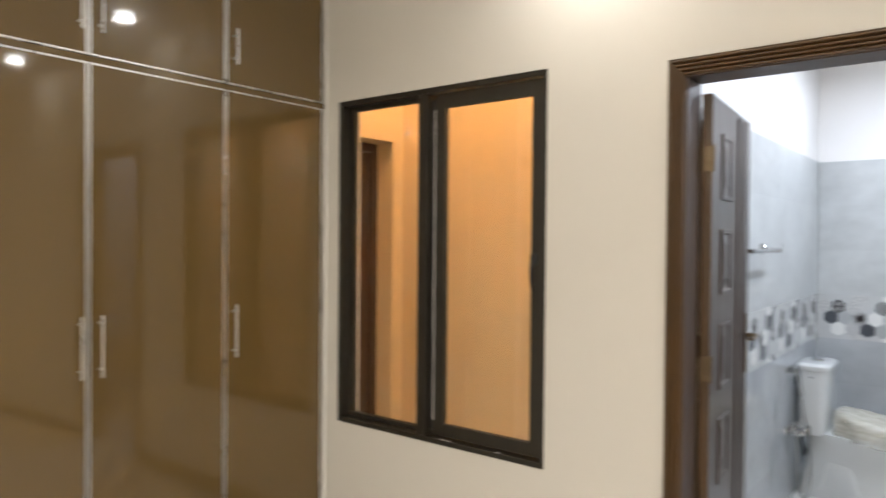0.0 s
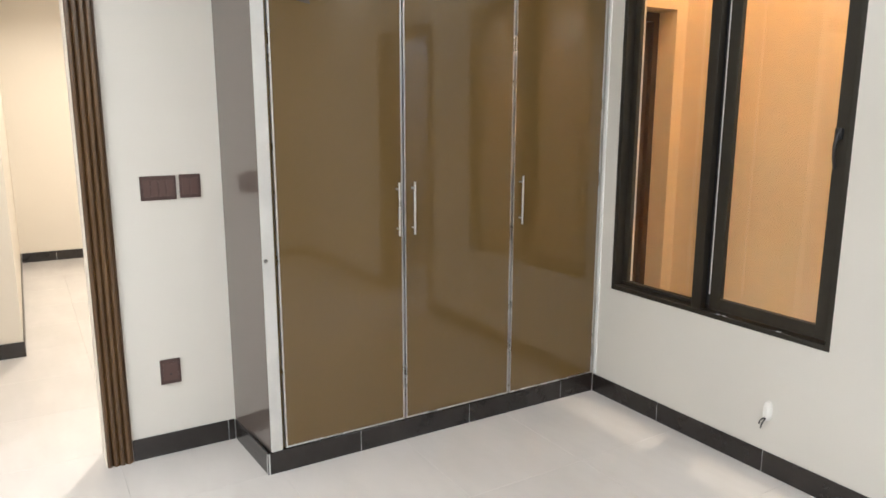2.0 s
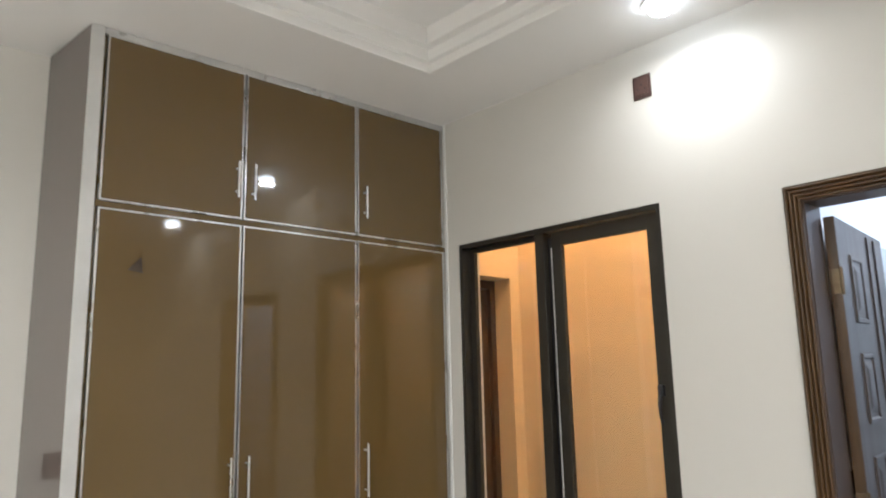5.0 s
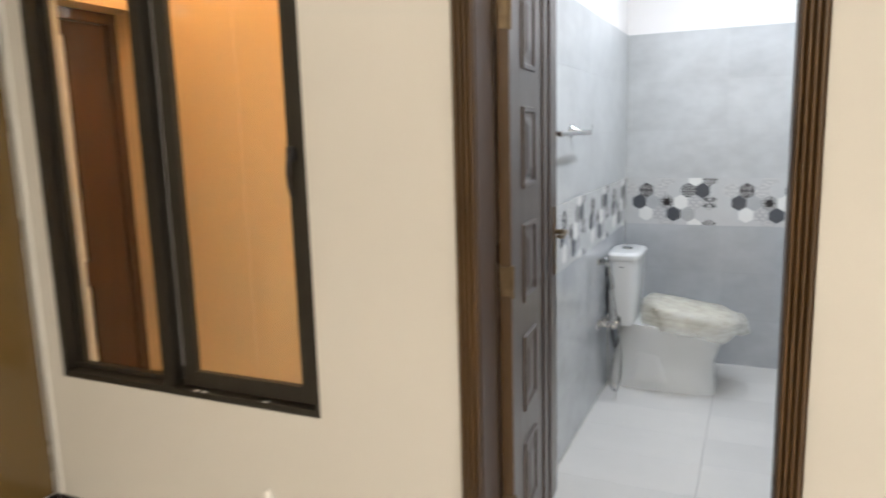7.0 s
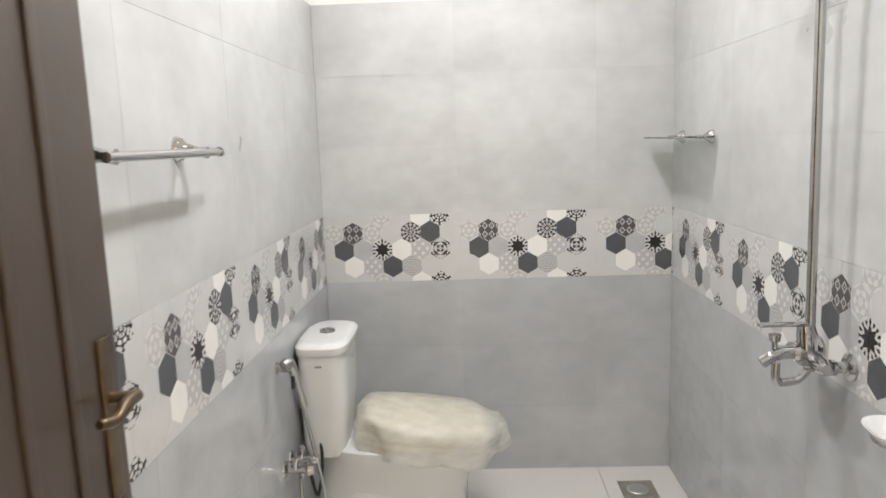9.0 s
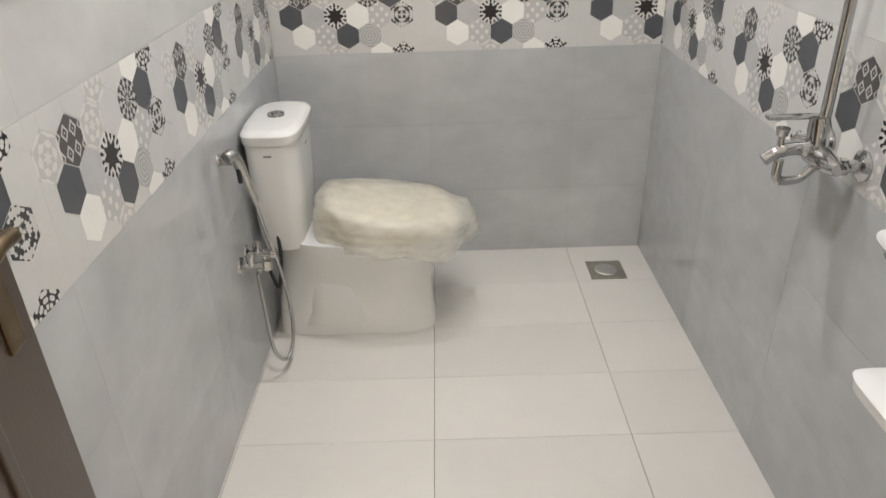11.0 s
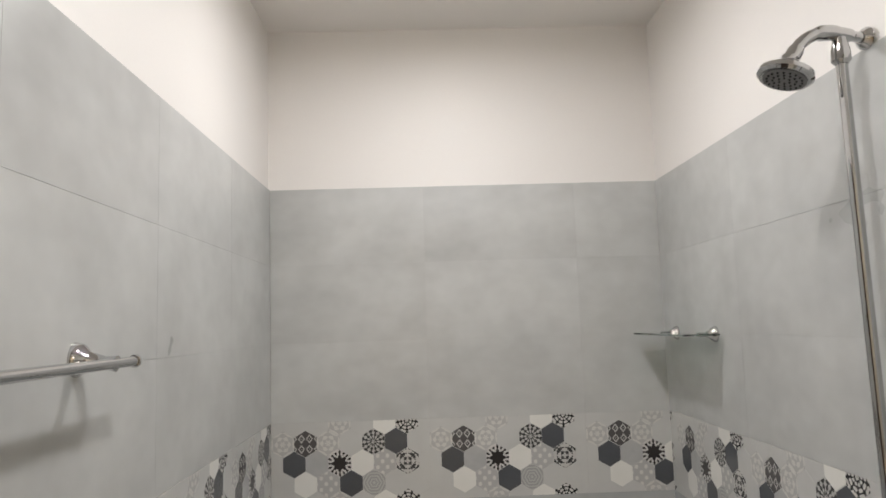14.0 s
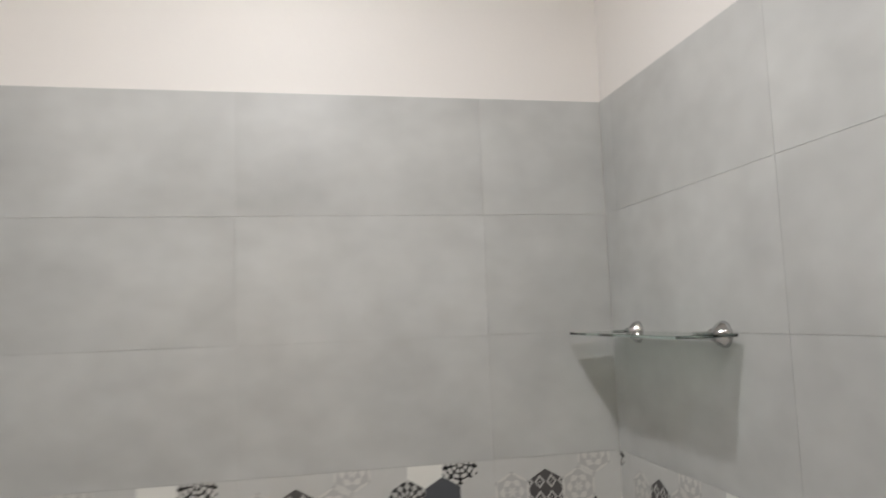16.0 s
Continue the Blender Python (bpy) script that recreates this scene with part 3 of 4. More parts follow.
# ---- built-in wardrobe ----
ward = thing("wardrobe", XW, 0.757, 0.0, "built-in glossy brown laminate wardrobe with aluminium edging", "wardrobe")
WL = YN - 0.757 - 0.002
part("body", box((XB - XW + 0.001, 0.045, 0.10), (-0.022, WL, CEIL - 0.002)), M_LAMINATE, ward)
b = box((XB - XW + 0.001, -0.020, 0.10), (-0.009, 0.0, CEIL - 0.002))
for v in b.verts:
    if v.co.x > -0.1:
        v.co.y += 0.040
part("side_panel", b, M_SIDE, ward, "grey-brown glossy side panel")
part("corner_profile", box((-0.008, 0.0205, 0.102), (0.001, 0.071, CEIL - 0.003), 0.002), M_SATIN, ward, "brushed aluminium corner profile")
ys = [0.842 - 0.757, 1.433 - 0.757, 2.043 - 0.757, WL - 0.012]
zs = [0.108, 2.218, 2.246, CEIL - 0.030]
e = 0.007
for i in range(3):
    for j in range(2):
        y0, y1, z0, z1 = ys[i] + (0.004 if i else 0), ys[i + 1] - 0.004, zs[2 * j], zs[2 * j + 1]
        d = part("wardrobe_door", box((-0.018, y0 + e, z0 + e), (0.0, y1 - e, z1 - e), 0.001), M_LAMINATE, ward)
        b = box((-0.018, y0, z0), (0.002, y0 + e, z1), 0.0012)
        b = box((-0.018, y1 - e, z0), (0.002, y1, z1), 0.0012, b)
        b = box((-0.018, y0 + e, z0), (0.002, y1 - e, z0 + e), 0.0012, b)
        b = box((-0.018, y0 + e, z1 - e), (0.002, y1 - e, z1), 0.0012, b)
        part("edging", b, M_ALU, d, "thin aluminium edging")
        h0, h1 = ((1.005, 1.245), (2.335, 2.497))[j]
        y = y1 - 0.030 if i == 0 else y0 + 0.040
        b = tube([(0.028, y, h0), (0.028, y, h1)], 0.0048, 12)
        for z in (h0 + 0.03, h1 - 0.03):
            b = tube([(0.0, y, z), (0.028, y, z)], 0.004, 8, b)
        part("handle", b, M_ALU, d, "slim steel bar handle", True)
part("rail", box((-0.020, 0.064, 2.219), (-0.006, WL, 2.245)), M_LAMINATE, ward)
part("top_rail", box((-0.020, 0.064, CEIL - 0.029), (-0.001, WL, CEIL - 0.003), 0.002), M_ALU, ward, "aluminium top rail")
b = bmesh.new()
b.faces.new([b.verts.new((0.0008, y, z)) for y, z in ((0.205, 1.985), (0.262, 1.975), (0.255, 2.04), (0.232, 2.015))])
part("scuff", b, material("scuff", (0.055, 0.034, 0.014), 0.5, vary=0.2, scale=40), ward, "small dark scuffed patch")
part("lock", tube([(0.0, 0.032, 0.95), (0.010, 0.032, 0.95)], 0.009, 12), M_CHROME, ward, "small chrome lock")


# ---- switches and sockets ----
def wall_plate(name, label, category, m, w, h, keys, holes=0):
    """A moulded plate facing local +y, with rocker keys."""
    t = thing(name, 0, 0, 0, label, category)
    t.matrix_world = m
    part("plate", box((-w / 2, 0, -h / 2), (w / 2, 0.009, h / 2), 0.003), M_SWITCH, t)
    for k in range(keys):
        kw = (w - 0.02) / keys
        part("rocker", box((-w / 2 + 0.01 + k * kw + 0.001, 0.008, -h / 2 + 0.016), (-w / 2 + 0.01 + (k + 1) * kw - 0.001, 0.012, h / 2 - 0.016), 0.002), M_SWITCH2, t)
    for k in range(holes):
        part("socket_hole", tube([((k % 3 - 1) * 0.018 if holes > 1 else 0, 0.0115, -0.012 + 0.02 * (k % 2)), ((k % 3 - 1) * 0.018 if holes > 1 else 0, 0.0125, -0.012 + 0.02 * (k % 2))], 0.004, 10), M_PLASTIC, t)
    return t


wall_plate("light_switch", "dark brown double light switch on the cream wall", "switch", pose(XB, 0.465, 1.228, 0, 0, -90), 0.147, 0.105, 4)
wall_plate("light_switch", "square dark brown light switch on the cream wall", "switch", pose(XB, 0.597, 1.232, 0, 0, -90), 0.09, 0.103, 2)
wall_plate("wall_socket", "square dark brown wall socket low on the wall", "socket", pose(XB, 0.459, 0.395, 0, 0, -90), 0.088, 0.115, 1, 1)
wall_plate("wall_socket", "square dark brown socket high beside the window", "socket", pose(-1.548, YN, 2.763, 0, 0, 180), 0.085, 0.105, 1, 3)

outlet = thing("cable_outlet", -1.745, YN, 0.28, "white plastic cable outlet with bare wire ends", "outlet")
b = loft([rounded(-0.018, 0.018, -0.040, 0.050, 0, 2.4, 24), rounded(-0.017, 0.017, -0.038, 0.048, 0.016, 2.4, 24), rounded(-0.010, 0.010, -0.026, 0.036, 0.024, 2.2, 24)])
bmesh.ops.rotate(b, verts=b.verts, cent=(0, 0, 0), matrix=Matrix.Rotation(radians(90), 3, "X"))
part("cover", b, M_WHITEPL, outlet, smooth=True)
b = tube(curve([(0.0, -0.02, -0.02), (-0.012, -0.035, -0.035), (-0.020, -0.03, -0.055)], 5), 0.003, 8)
b = tube(curve([(0.004, -0.02, -0.02), (-0.002, -0.036, -0.045), (-0.010, -0.032, -0.07)], 5), 0.003, 8, b)
part("wire", b, M_RUBBER, outlet, "dark bare wire ends", True)


# ---- ceiling downlights ----
def downlight(x, y, z, r, label):
    t = thing("downlight", x, y, z, label, "lamp", "ceiling downlights")
    b = tube([(0, 0, 0), (0, 0, -0.006), (0, 0, -0.010)], [r + 0.018, r + 0.016, r + 0.004], 28)
    part("bezel", b, M_WHITEPL, t, smooth=True).visible_shadow = True
    part("lens", tube([(0, 0, -0.0095), (0, 0, -0.025), (0, 0, -0.038), (0, 0, -0.045), (0, 0, -0.048)], [r, r * 0.95, r * 0.75, r * 0.48, r * 0.2], 24), M_LENS, t, "glowing domed lens", True)


# fittings for the five fill lamps are made up as well
for x, y in ROOM_AND_FILL_LAMPS:
    downlight(x, y, CEIL, 0.055, "round white recessed downlight, lit; away from the window wall an added fill")
for x, y in BATH_LAMPS:
    downlight(x, y, BCEIL, 0.08, "round white bathroom downlight, lit")
for x, y in HALL_LAMPS:
    downlight(x, y, CEIL, 0.06, "round white hall downlight, lit")

# ---- toilet ----
toilet = thing("toilet", BX0, 5.02, 0.0, "white ceramic close-coupled toilet, seat still wrapped", "toilet")
secs = []
for x0, x1, hw, z, p in ((0.015, 0.615, 0.118, 0.0, 4.2), (0.015, 0.615, 0.116, 0.03, 4.0), (0.025, 0.605, 0.112, 0.12, 3.6), (0.04, 0.605, 0.118, 0.20, 3.2), (0.05, 0.63, 0.140, 0.28, 2.7), (0.05, 0.68, 0.168, 0.345, 2.4), (0.045, 0.71, 0.178, 0.385, 2.3), (0.045, 0.712, 0.178, 0.40, 2.3)):
    secs.append(rounded(x0, x1, -hw, hw, z, p, 48))
part("bowl", loft(secs), M_CERAMIC, toilet, smooth=True)
b = loft([rounded(0.10, 0.40, -0.1195, 0.1195, 0.05, 5, 48), rounded(0.13, 0.37, -0.1235, 0.1235, 0.10, 4, 48), rounded(0.15, 0.34, -0.1235, 0.1235, 0.24, 4, 48), rounded(0.17, 0.32, -0.11, 0.11, 0.28, 4, 48)])
part("trap_relief", b, M_CERAMIC, toilet, smooth=True)
secs = [rounded(0.02, 0.165, -0.155, 0.155, 0.385, 4, 48), rounded(0.012, 0.175, -0.168, 0.168, 0.44, 4.5, 48), rounded(0.010, 0.185, -0.178, 0.178, 0.60, 4.5, 48), rounded(0.010, 0.190, -0.182, 0.182, 0.772, 4.5, 48)]
part("cistern", loft(secs), M_CERAMIC, toilet, smooth=True)
secs = [rounded(0.006, 0.195, -0.187, 0.187, 0.774, 4.5, 48), rounded(0.004, 0.199, -0.191, 0.191, 0.782, 4.5, 48), rounded(0.004, 0.199, -0.191, 0.191, 0.804, 4.5, 48), rounded(0.012, 0.190, -0.182, 0.182, 0.815, 4.0, 48), rounded(0.03, 0.17, -0.16, 0.16, 0.819, 3.5, 48)]
lid = part("cistern_lid", loft(secs), M_CERAMIC, toilet, smooth=True)
b = tube([(0.10, 0, 0.818), (0.10, 0, 0.826), (0.10, 0, 0.828)], [0.030, 0.029, 0.024], 24)
part("flush_button", b, M_CHROME, lid, "round chrome flush button", True)
part("badge", box((0.1885, -0.012, 0.72), (0.1905, 0.012, 0.727)), M_GREYFACE, toilet, "small grey maker's badge")
part("badge", box((0.085, -0.1835, 0.735), (0.110, -0.1805, 0.741)), M_GREYFACE, toilet, "small grey maker's badge")
def lid_lift(x):
    """The packed lid stands raised at its hinge and comes down to the front."""
    return 0.058 * min(1.0, max(0.0, (0.70 - x) / 0.46))


b = loft([rounded(0.225, 0.705, -0.172, 0.172, 0.402, 2.4, 48), rounded(0.222, 0.71, -0.175, 0.175, 0.408, 2.4, 48), rounded(0.222, 0.71, -0.175, 0.175, 0.424, 2.6, 48), rounded(0.236, 0.696, -0.164, 0.164, 0.429, 2.6, 48)])
for v in b.verts:
    if v.co.z > 0.41:
        v.co.z += lid_lift(v.co.x)
part("seat", b, M_LID, toilet, "cream seat ring", True)
b = loft([rounded(0.245, 0.680, -0.164, 0.164, 0.430, 3.1, 48), rounded(0.240, 0.688, -0.170, 0.170, 0.436, 3.1, 48), rounded(0.240, 0.688, -0.170, 0.170, 0.450, 3.1, 48), rounded(0.252, 0.676, -0.160, 0.160, 0.457, 3.1, 48)])
for v in b.verts:
    v.co.z += lid_lift(v.co.x)
part("seat_lid", b, M_LID, toilet, "cream closed lid", True)
for y in (-0.075, 0.075):
    part("hinge", tube([(0.226, y, 0.400), (0.226, y, 0.500), (0.245, y, 0.505)], 0.012, 12), M_LID, toilet, smooth=True)

# wrapping sheet lying over the seat
wrap = bmesh.new()
N, rings = 96, []
for j in range(15):
    row = []
    for k in range(N):
        a = 2 * math.pi * k / N
        c, s = math.cos(a), math.sin(a)
        f = min(j / 8, 1.0)
        px = 0.475 + 0.262 * f * math.copysign(abs(c) ** 0.85, c)
        py = 0.196 * f * math.copysign(abs(s) ** 0.85, s)
        z = 0.460 - 0.003 * f - 0.005 * c * f - (0.010 if j == 8 else 0)
        z += lid_lift(px) + (0.020 * f ** 4 * (-c - 0.2) if c < -0.2 else 0)
        if j > 8:
            drop = (j - 8) / 6
            long = 0.055 + 0.075 * max(0.0, math.cos(a + 2.1)) ** 1.5 + 0.035 * max(0.0, math.cos(a + 0.4)) ** 4 + 0.016 * math.sin(5 * a + 1) + 0.008 * math.sin(11 * a)
            z -= 0.012 + drop * max(long, 0.03)
            flare = 0.015 + 0.030 * drop * (0.6 + 0.4 * math.sin(7 * a + 2))
            px += flare * c
            py += flare * s
        q = noise.noise((px * 11, py * 11, j * 0.25)) * 0.018 + (0.005 - 0.012 * abs(noise.noise((px * 13, py * 13, j * 0.2))))
        row.append(wrap.verts.new((px + q * (0.9 if j > 7 else 0.1), py + q * (0.9 if j > 7 else 0.1), z + q * (0.12 if j < 7 else 0.4 if j < 9 else 0.7))))
    rings.append(row)
for r0, r1 in zip(rings[1:], rings[2:]):
    for k in range(N):
        wrap.faces.new((r0[k], r0[(k + 1) % N], r1[(k + 1) % N], r1[k]))
wrap.faces.new(rings[1])
bmesh.ops.delete(wrap, geom=rings[0], context="VERTS")
cover = part("protective_wrap", wrap, M_FILM)
cover.matrix_world = pose(BX0, 5.02, 0.010)
cover.data.shade_smooth()
tagged(cover, "crumpled cream plastic wrap draped over the toilet seat", "wrap")
so = cover.modifiers.new("thickness", "SOLIDIFY")
so.thickness = 0.0012

# ---- hand sprayer and valve ----
WX = BX0
spray = thing("bidet_sprayer", WX, 4.665, 0.805, "chrome hand bidet sprayer with a metal hose", "sprayer")
b = tube([(0.0, 0, -0.01), (0.006, 0, -0.01)], 0.022, 16)
b = box((0.0, -0.012, -0.022), (0.045, 0.012, 0.004), 0.003, b)
part("holder", b, M_CHROME, spray, smooth=True)
b = tube(curve([(0.03, -0.025, 0.004), (0.045, -0.005, 0.006), (0.052, 0.015, -0.03), (0.062, 0.045, -0.12), (0.068, 0.058, -0.17)], 5), [0.020] * 6 + [0.017] * 6 + [0.014] * 8 + [0.011], 14)
part("spray_head", b, M_STEEL, spray, smooth=True)
part("trigger", box((0.044, 0.000, -0.085), (0.058, 0.010, -0.035), 0.004), M_PLASTIC, spray, "black trigger")
b = tube(curve([(0.068, 0.058, -0.17), (0.078, 0.075, -0.27), (0.098, 0.100, -0.42), (0.112, 0.112, -0.58), (0.112, 0.085, -0.71), (0.095, 0.028, -0.755), (0.072, -0.020, -0.68), (0.060, -0.012, -0.50), (0.055, 0.0, -0.395)], 10), 0.0065, 10)
part("hose", b, M_STEEL, spray, "ribbed steel hose", True)
valve = thing("angle_valve", WX, 4.68, 0.43, "double chrome angle valve on the tiled wall", "valve")
for dy in (0.0, 0.085):
    b = tube([(0, dy, 0), (0.005, dy, 0), (0.012, dy, 0)], [0.03, 0.029, 0.012], 20)
    b = tube([(0.01, dy, 0), (0.075, dy, 0)], 0.012, 14, b)
    b = tube([(0.075, dy, 0), (0.08, dy, 0), (0.098, dy, 0)], [0.014, 0.019, 0.016], 14, b)
    b = tube([(0.055, dy, 0.0), (0.055, dy, -0.025)], 0.009, 12, b)
    b = tube([(0.035, dy, 0.0), (0.035, dy, 0.03), (0.04, dy, 0.045)], [0.012, 0.014, 0.010], 12, b)
    part("tap", b, M_CHROME, valve, smooth=True)
b = tube(curve([(0.055, 0.085, -0.02), (0.06, 0.10, -0.06), (0.075, 0.13, -0.16), (0.09, 0.16, -0.06), (0.085, 0.18, 0.03)], 8), 0.006, 10)
part("supply_hose", b, M_RUBBER, valve, "black braided supply hose", True)

# ---- towel rail ----
rail = thing("towel_rail", WX, 4.028, 1.515, "chrome towel rail on the tiled wall", "towel rail")
part("bar", tube([(0.066, -0.438, -0.008), (0.066, 0.085, -0.008)], 0.0095, 16), M_CHROME, rail, smooth=True)
for y in (0.0, -0.412):
    b = tube([(0, y, 0), (0.004, y, 0), (0.012, y, 0), (0.022, y, -0.002), (0.05, y, -0.006), (0.070, y, -0.008)], [0.030, 0.030, 0.026, 0.016, 0.011, 0.014], 22)
    part("bracket", b, M_CHROME, rail, smooth=True)
b = tube([(0.066, 0.078, -0.008), (0.066, 0.083, -0.008), (0.066, 0.09, -0.008)], [0.0115, 0.0125, 0.009], 16)
part("end_cap", b, M_CHROME, rail, smooth=True)

# ---- glass shelf ----
shelf = thing("glass_shelf", BX1, 5.05, 1.497, "small green-edged glass shelf on chrome brackets", "shelf")
part("glass_plate", box((-0.135, -0.06, -0.003), (-0.012, 0.44, 0.003), 0.001), M_GLASS, shelf)
for y in (0.0, 0.345):
    b = tube([(0, y, 0), (-0.004, y, 0), (-0.012, y, 0), (-0.024, y, 0), (-0.030, y, 0)], [0.026, 0.026, 0.022, 0.012, 0.011], 20)
    b = box((-0.062, y - 0.010, -0.008), (-0.020, y + 0.010, -0.0035), 0.002, b)
    b = box((-0.062, y - 0.010, 0.0035), (-0.020, y + 0.010, 0.007), 0.0015, b)
    part("bracket", b, M_CHROME, shelf, smooth=True)

# ---- shower ----
shower = thing("shower_mixer", BX1, 4.08, 0.958, "chrome wall shower mixer with riser pipe and round head", "shower")
for y in (0.0, 0.15):
    b = tube([(0, y, 0), (-0.005, y, 0), (-0.014, y, 0)], [0.034, 0.033, 0.020], 22)
    b = tube([(-0.012, y, 0), (-0.062, y, 0)], 0.014, 16, b)
    b = tube([(-0.036, y, 0), (-0.054, y, 0)], 0.019, 6, b)
    part("inlet", b, M_CHROME, shower, smooth=True)
b = tube([(-0.062, -0.02, 0), (-0.062, 0.0, 0), (-0.062, 0.05, 0), (-0.062, 0.10, 0), (-0.062, 0.15, 0), (-0.062, 0.17, 0)], [0.014, 0.020, 0.026, 0.026, 0.020, 0.014], 20)
part("body", b, M_CHROME, shower, smooth=True)
b = tube(curve([(-0.06, 0.075, 0.005), (-0.10, 0.075, 0.016), (-0.14, 0.075, 0.012), (-0.175, 0.075, -0.010)], 6), [0.022] * 6 + [0.017] * 7 + [0.014] * 6, 16)
part("spout", b, M_CHROME, shower, smooth=True)
b = tube([(-0.065, 0.075, 0.02), (-0.068, 0.075, 0.06), (-0.072, 0.075, 0.085)], [0.022, 0.024, 0.019], 18)
b = box((-0.185, 0.063, 0.082), (-0.055, 0.087, 0.090), 0.003, b)
part("lever", b, M_CHROME, shower, smooth=True)
b = tube([(-0.145, 0.075, 0.012), (-0.145, 0.075, 0.042), (-0.145, 0.075, 0.045), (-0.145, 0.075, 0.062)], [0.007, 0.007, 0.012, 0.015], 14)
part("diverter_knob", b, M_CHROME, shower, smooth=True)
b = tube(curve([(-0.14, 0.075, -0.01), (-0.14, 0.075, -0.045), (-0.13, 0.075, -0.06), (-0.09, 0.075, -0.056), (-0.062, 0.075, -0.03)], 5), 0.0105, 12)
part("hand_outlet", b, M_CHROME, shower, smooth=True)
part("riser_pipe", tube([(-0.062, 0.072, 0.02), (-0.076, 0.072, 1.105)], 0.0115, 16), M_CHROME, shower, smooth=True)
b = tube([(-0.076, 0.072, 1.095), (-0.076, 0.072, 1.103), (-0.076, 0.072, 1.125), (-0.076, 0.072, 1.150)], [0.013, 0.019, 0.018, 0.012], 16)
b = tube(curve([(-0.004, 0.100, 1.160), (-0.045, 0.088, 1.162), (-0.085, 0.074, 1.162), (-0.125, 0.068, 1.158), (-0.160, 0.064, 1.138), (-0.185, 0.060, 1.105)], 6), [0.011] * 6 + [0.014] * 6 + [0.016] * 6 + [0.013] * 9 + [0.016] * 4, 16, b)
b = tube([(0, 0.100, 1.160), (-0.006, 0.100, 1.160), (-0.018, 0.096, 1.160)], [0.024, 0.023, 0.013], 20, b)
part("shower_arm", b, M_CHROME, shower, smooth=True)
axis = Vector((-0.35, -0.05, -1)).normalized()
c0 = Vector((-0.187, 0.060, 1.108))
head = part("shower_head", tube([c0, c0 + axis * 0.012, c0 + axis * 0.026, c0 + axis * 0.034, c0 + axis * 0.044, c0 + axis * 0.050], [0.016, 0.020, 0.040, 0.052, 0.054, 0.048], 32), M_CHROME, shower, smooth=True)
part("nozzle_plate", tube([c0 + axis * 0.0495, c0 + axis * 0.052], 0.041, 32), M_GREYFACE, head, "grey rubber nozzle plate")
side = axis.cross(Vector((0, 1, 0))).normalized()
other = axis.cross(side)
for ring, count in ((0.011, 6), (0.022, 12), (0.033, 18)):
    for k in range(count):
        a = 2 * math.pi * k / count
        q = c0 + axis * 0.0515 + ring * (math.cos(a) * side + math.sin(a) * other)
        part("nozzle", tube([q, q + axis * 0.003], [0.0026, 0.0018], 6), M_RUBBER, head)

# ---- soap dish and basin ----
soap = thing("soap_dish", BX1, 3.725, 0.932, "white oval soap dish on a chrome wall bracket", "soap dish")
b = tube([(0, 0, 0), (-0.005, 0, 0), (-0.02, 0, 0), (-0.05, 0, 0)], [0.026, 0.025, 0.010, 0.008], 18)
ringp = [(-0.095 + 0.042 * math.cos(a), 0.060 * math.sin(a), 0.0) for a in [2 * math.pi * k / 32 for k in range(33)]]
b = tube(ringp, 0.004, 8, b)
part("bracket", b, M_CHROME, soap, smooth=True)
secs = [rounded(-0.12, -0.07, -0.035, 0.035, -0.012, 2.2, 36), rounded(-0.137, -0.053, -0.06, 0.06, 0.002, 2.2, 36), rounded(-0.152, -0.038, -0.075, 0.075, 0.020, 2.2, 36), rounded(-0.154, -0.036, -0.077, 0.077, 0.024, 2.2, 36), rounded(-0.148, -0.042, -0.071, 0.071, 0.022, 2.2, 36), rounded(-0.125, -0.065, -0.05, 0.05, 0.006, 2.2, 36)]
part("dish", loft(secs), M_CERAMIC, soap, smooth=True)

basin = thing("wash_basin", BX1, 3.325, 0.03, "white ceramic wall-hung wash basin", "basin")
secs = [rounded(-0.16, -0.01, -0.13, 0.13, 0.58, 3, 48), rounded(-0.20, -0.004, -0.20, 0.20, 0.66, 4, 48), rounded(-0.235, -0.002, -0.245, 0.245, 0.755, 7, 48), rounded(-0.262, -0.002, -0.260, 0.260, 0.778, 12, 48), rounded(-0.264, -0.002, -0.262, 0.262, 0.796, 12, 48), rounded(-0.258, -0.002, -0.256, 0.256, 0.80, 12, 48), rounded(-0.212, -0.05, -0.215, 0.215, 0.797, 4, 48), rounded(-0.195, -0.07, -0.19, 0.19, 0.75, 3.5, 48), rounded(-0.17, -0.11, -0.10, 0.10, 0.70, 3, 48)]
part("bowl", loft(secs), M_CERAMIC, basin, smooth=True)
b = tube([(-0.04, 0, 0.798), (-0.04, 0, 0.86), (-0.05, 0, 0.885)], [0.02, 0.017, 0.018], 16)
b = tube(curve([(-0.045, 0, 0.86), (-0.09, 0, 0.875), (-0.13, 0, 0.862)], 5), 0.011, 12, b)
part("tap", b, M_CHROME, basin, "chrome basin tap", True)
part("waste_pipe", tube(curve([(-0.13, 0, 0.60), (-0.13, 0, 0.45), (-0.08, 0, 0.42), (0.0, 0, 0.44)], 6), 0.016, 12), M_CHROME, basin, smooth=True)

# ---- floor drain ----
drain = thing("floor_drain", 0.305, 5.32, 0.0, "square steel floor drain with a round cap", "drain")
part("frame", box((-0.075, -0.075, 0.0), (0.075, 0.075, 0.0035), 0.001), material("drain_steel", (0.42, 0.40, 0.34), 0.35, 0.8, vary=0.25, scale=30), drain)
b = tube([(0, 0, 0.003), (0, 0, 0.006), (0, 0, 0.008)], [0.048, 0.046, 0.040], 28)
part("cap", b, M_ALU, drain, "round steel cap", True)

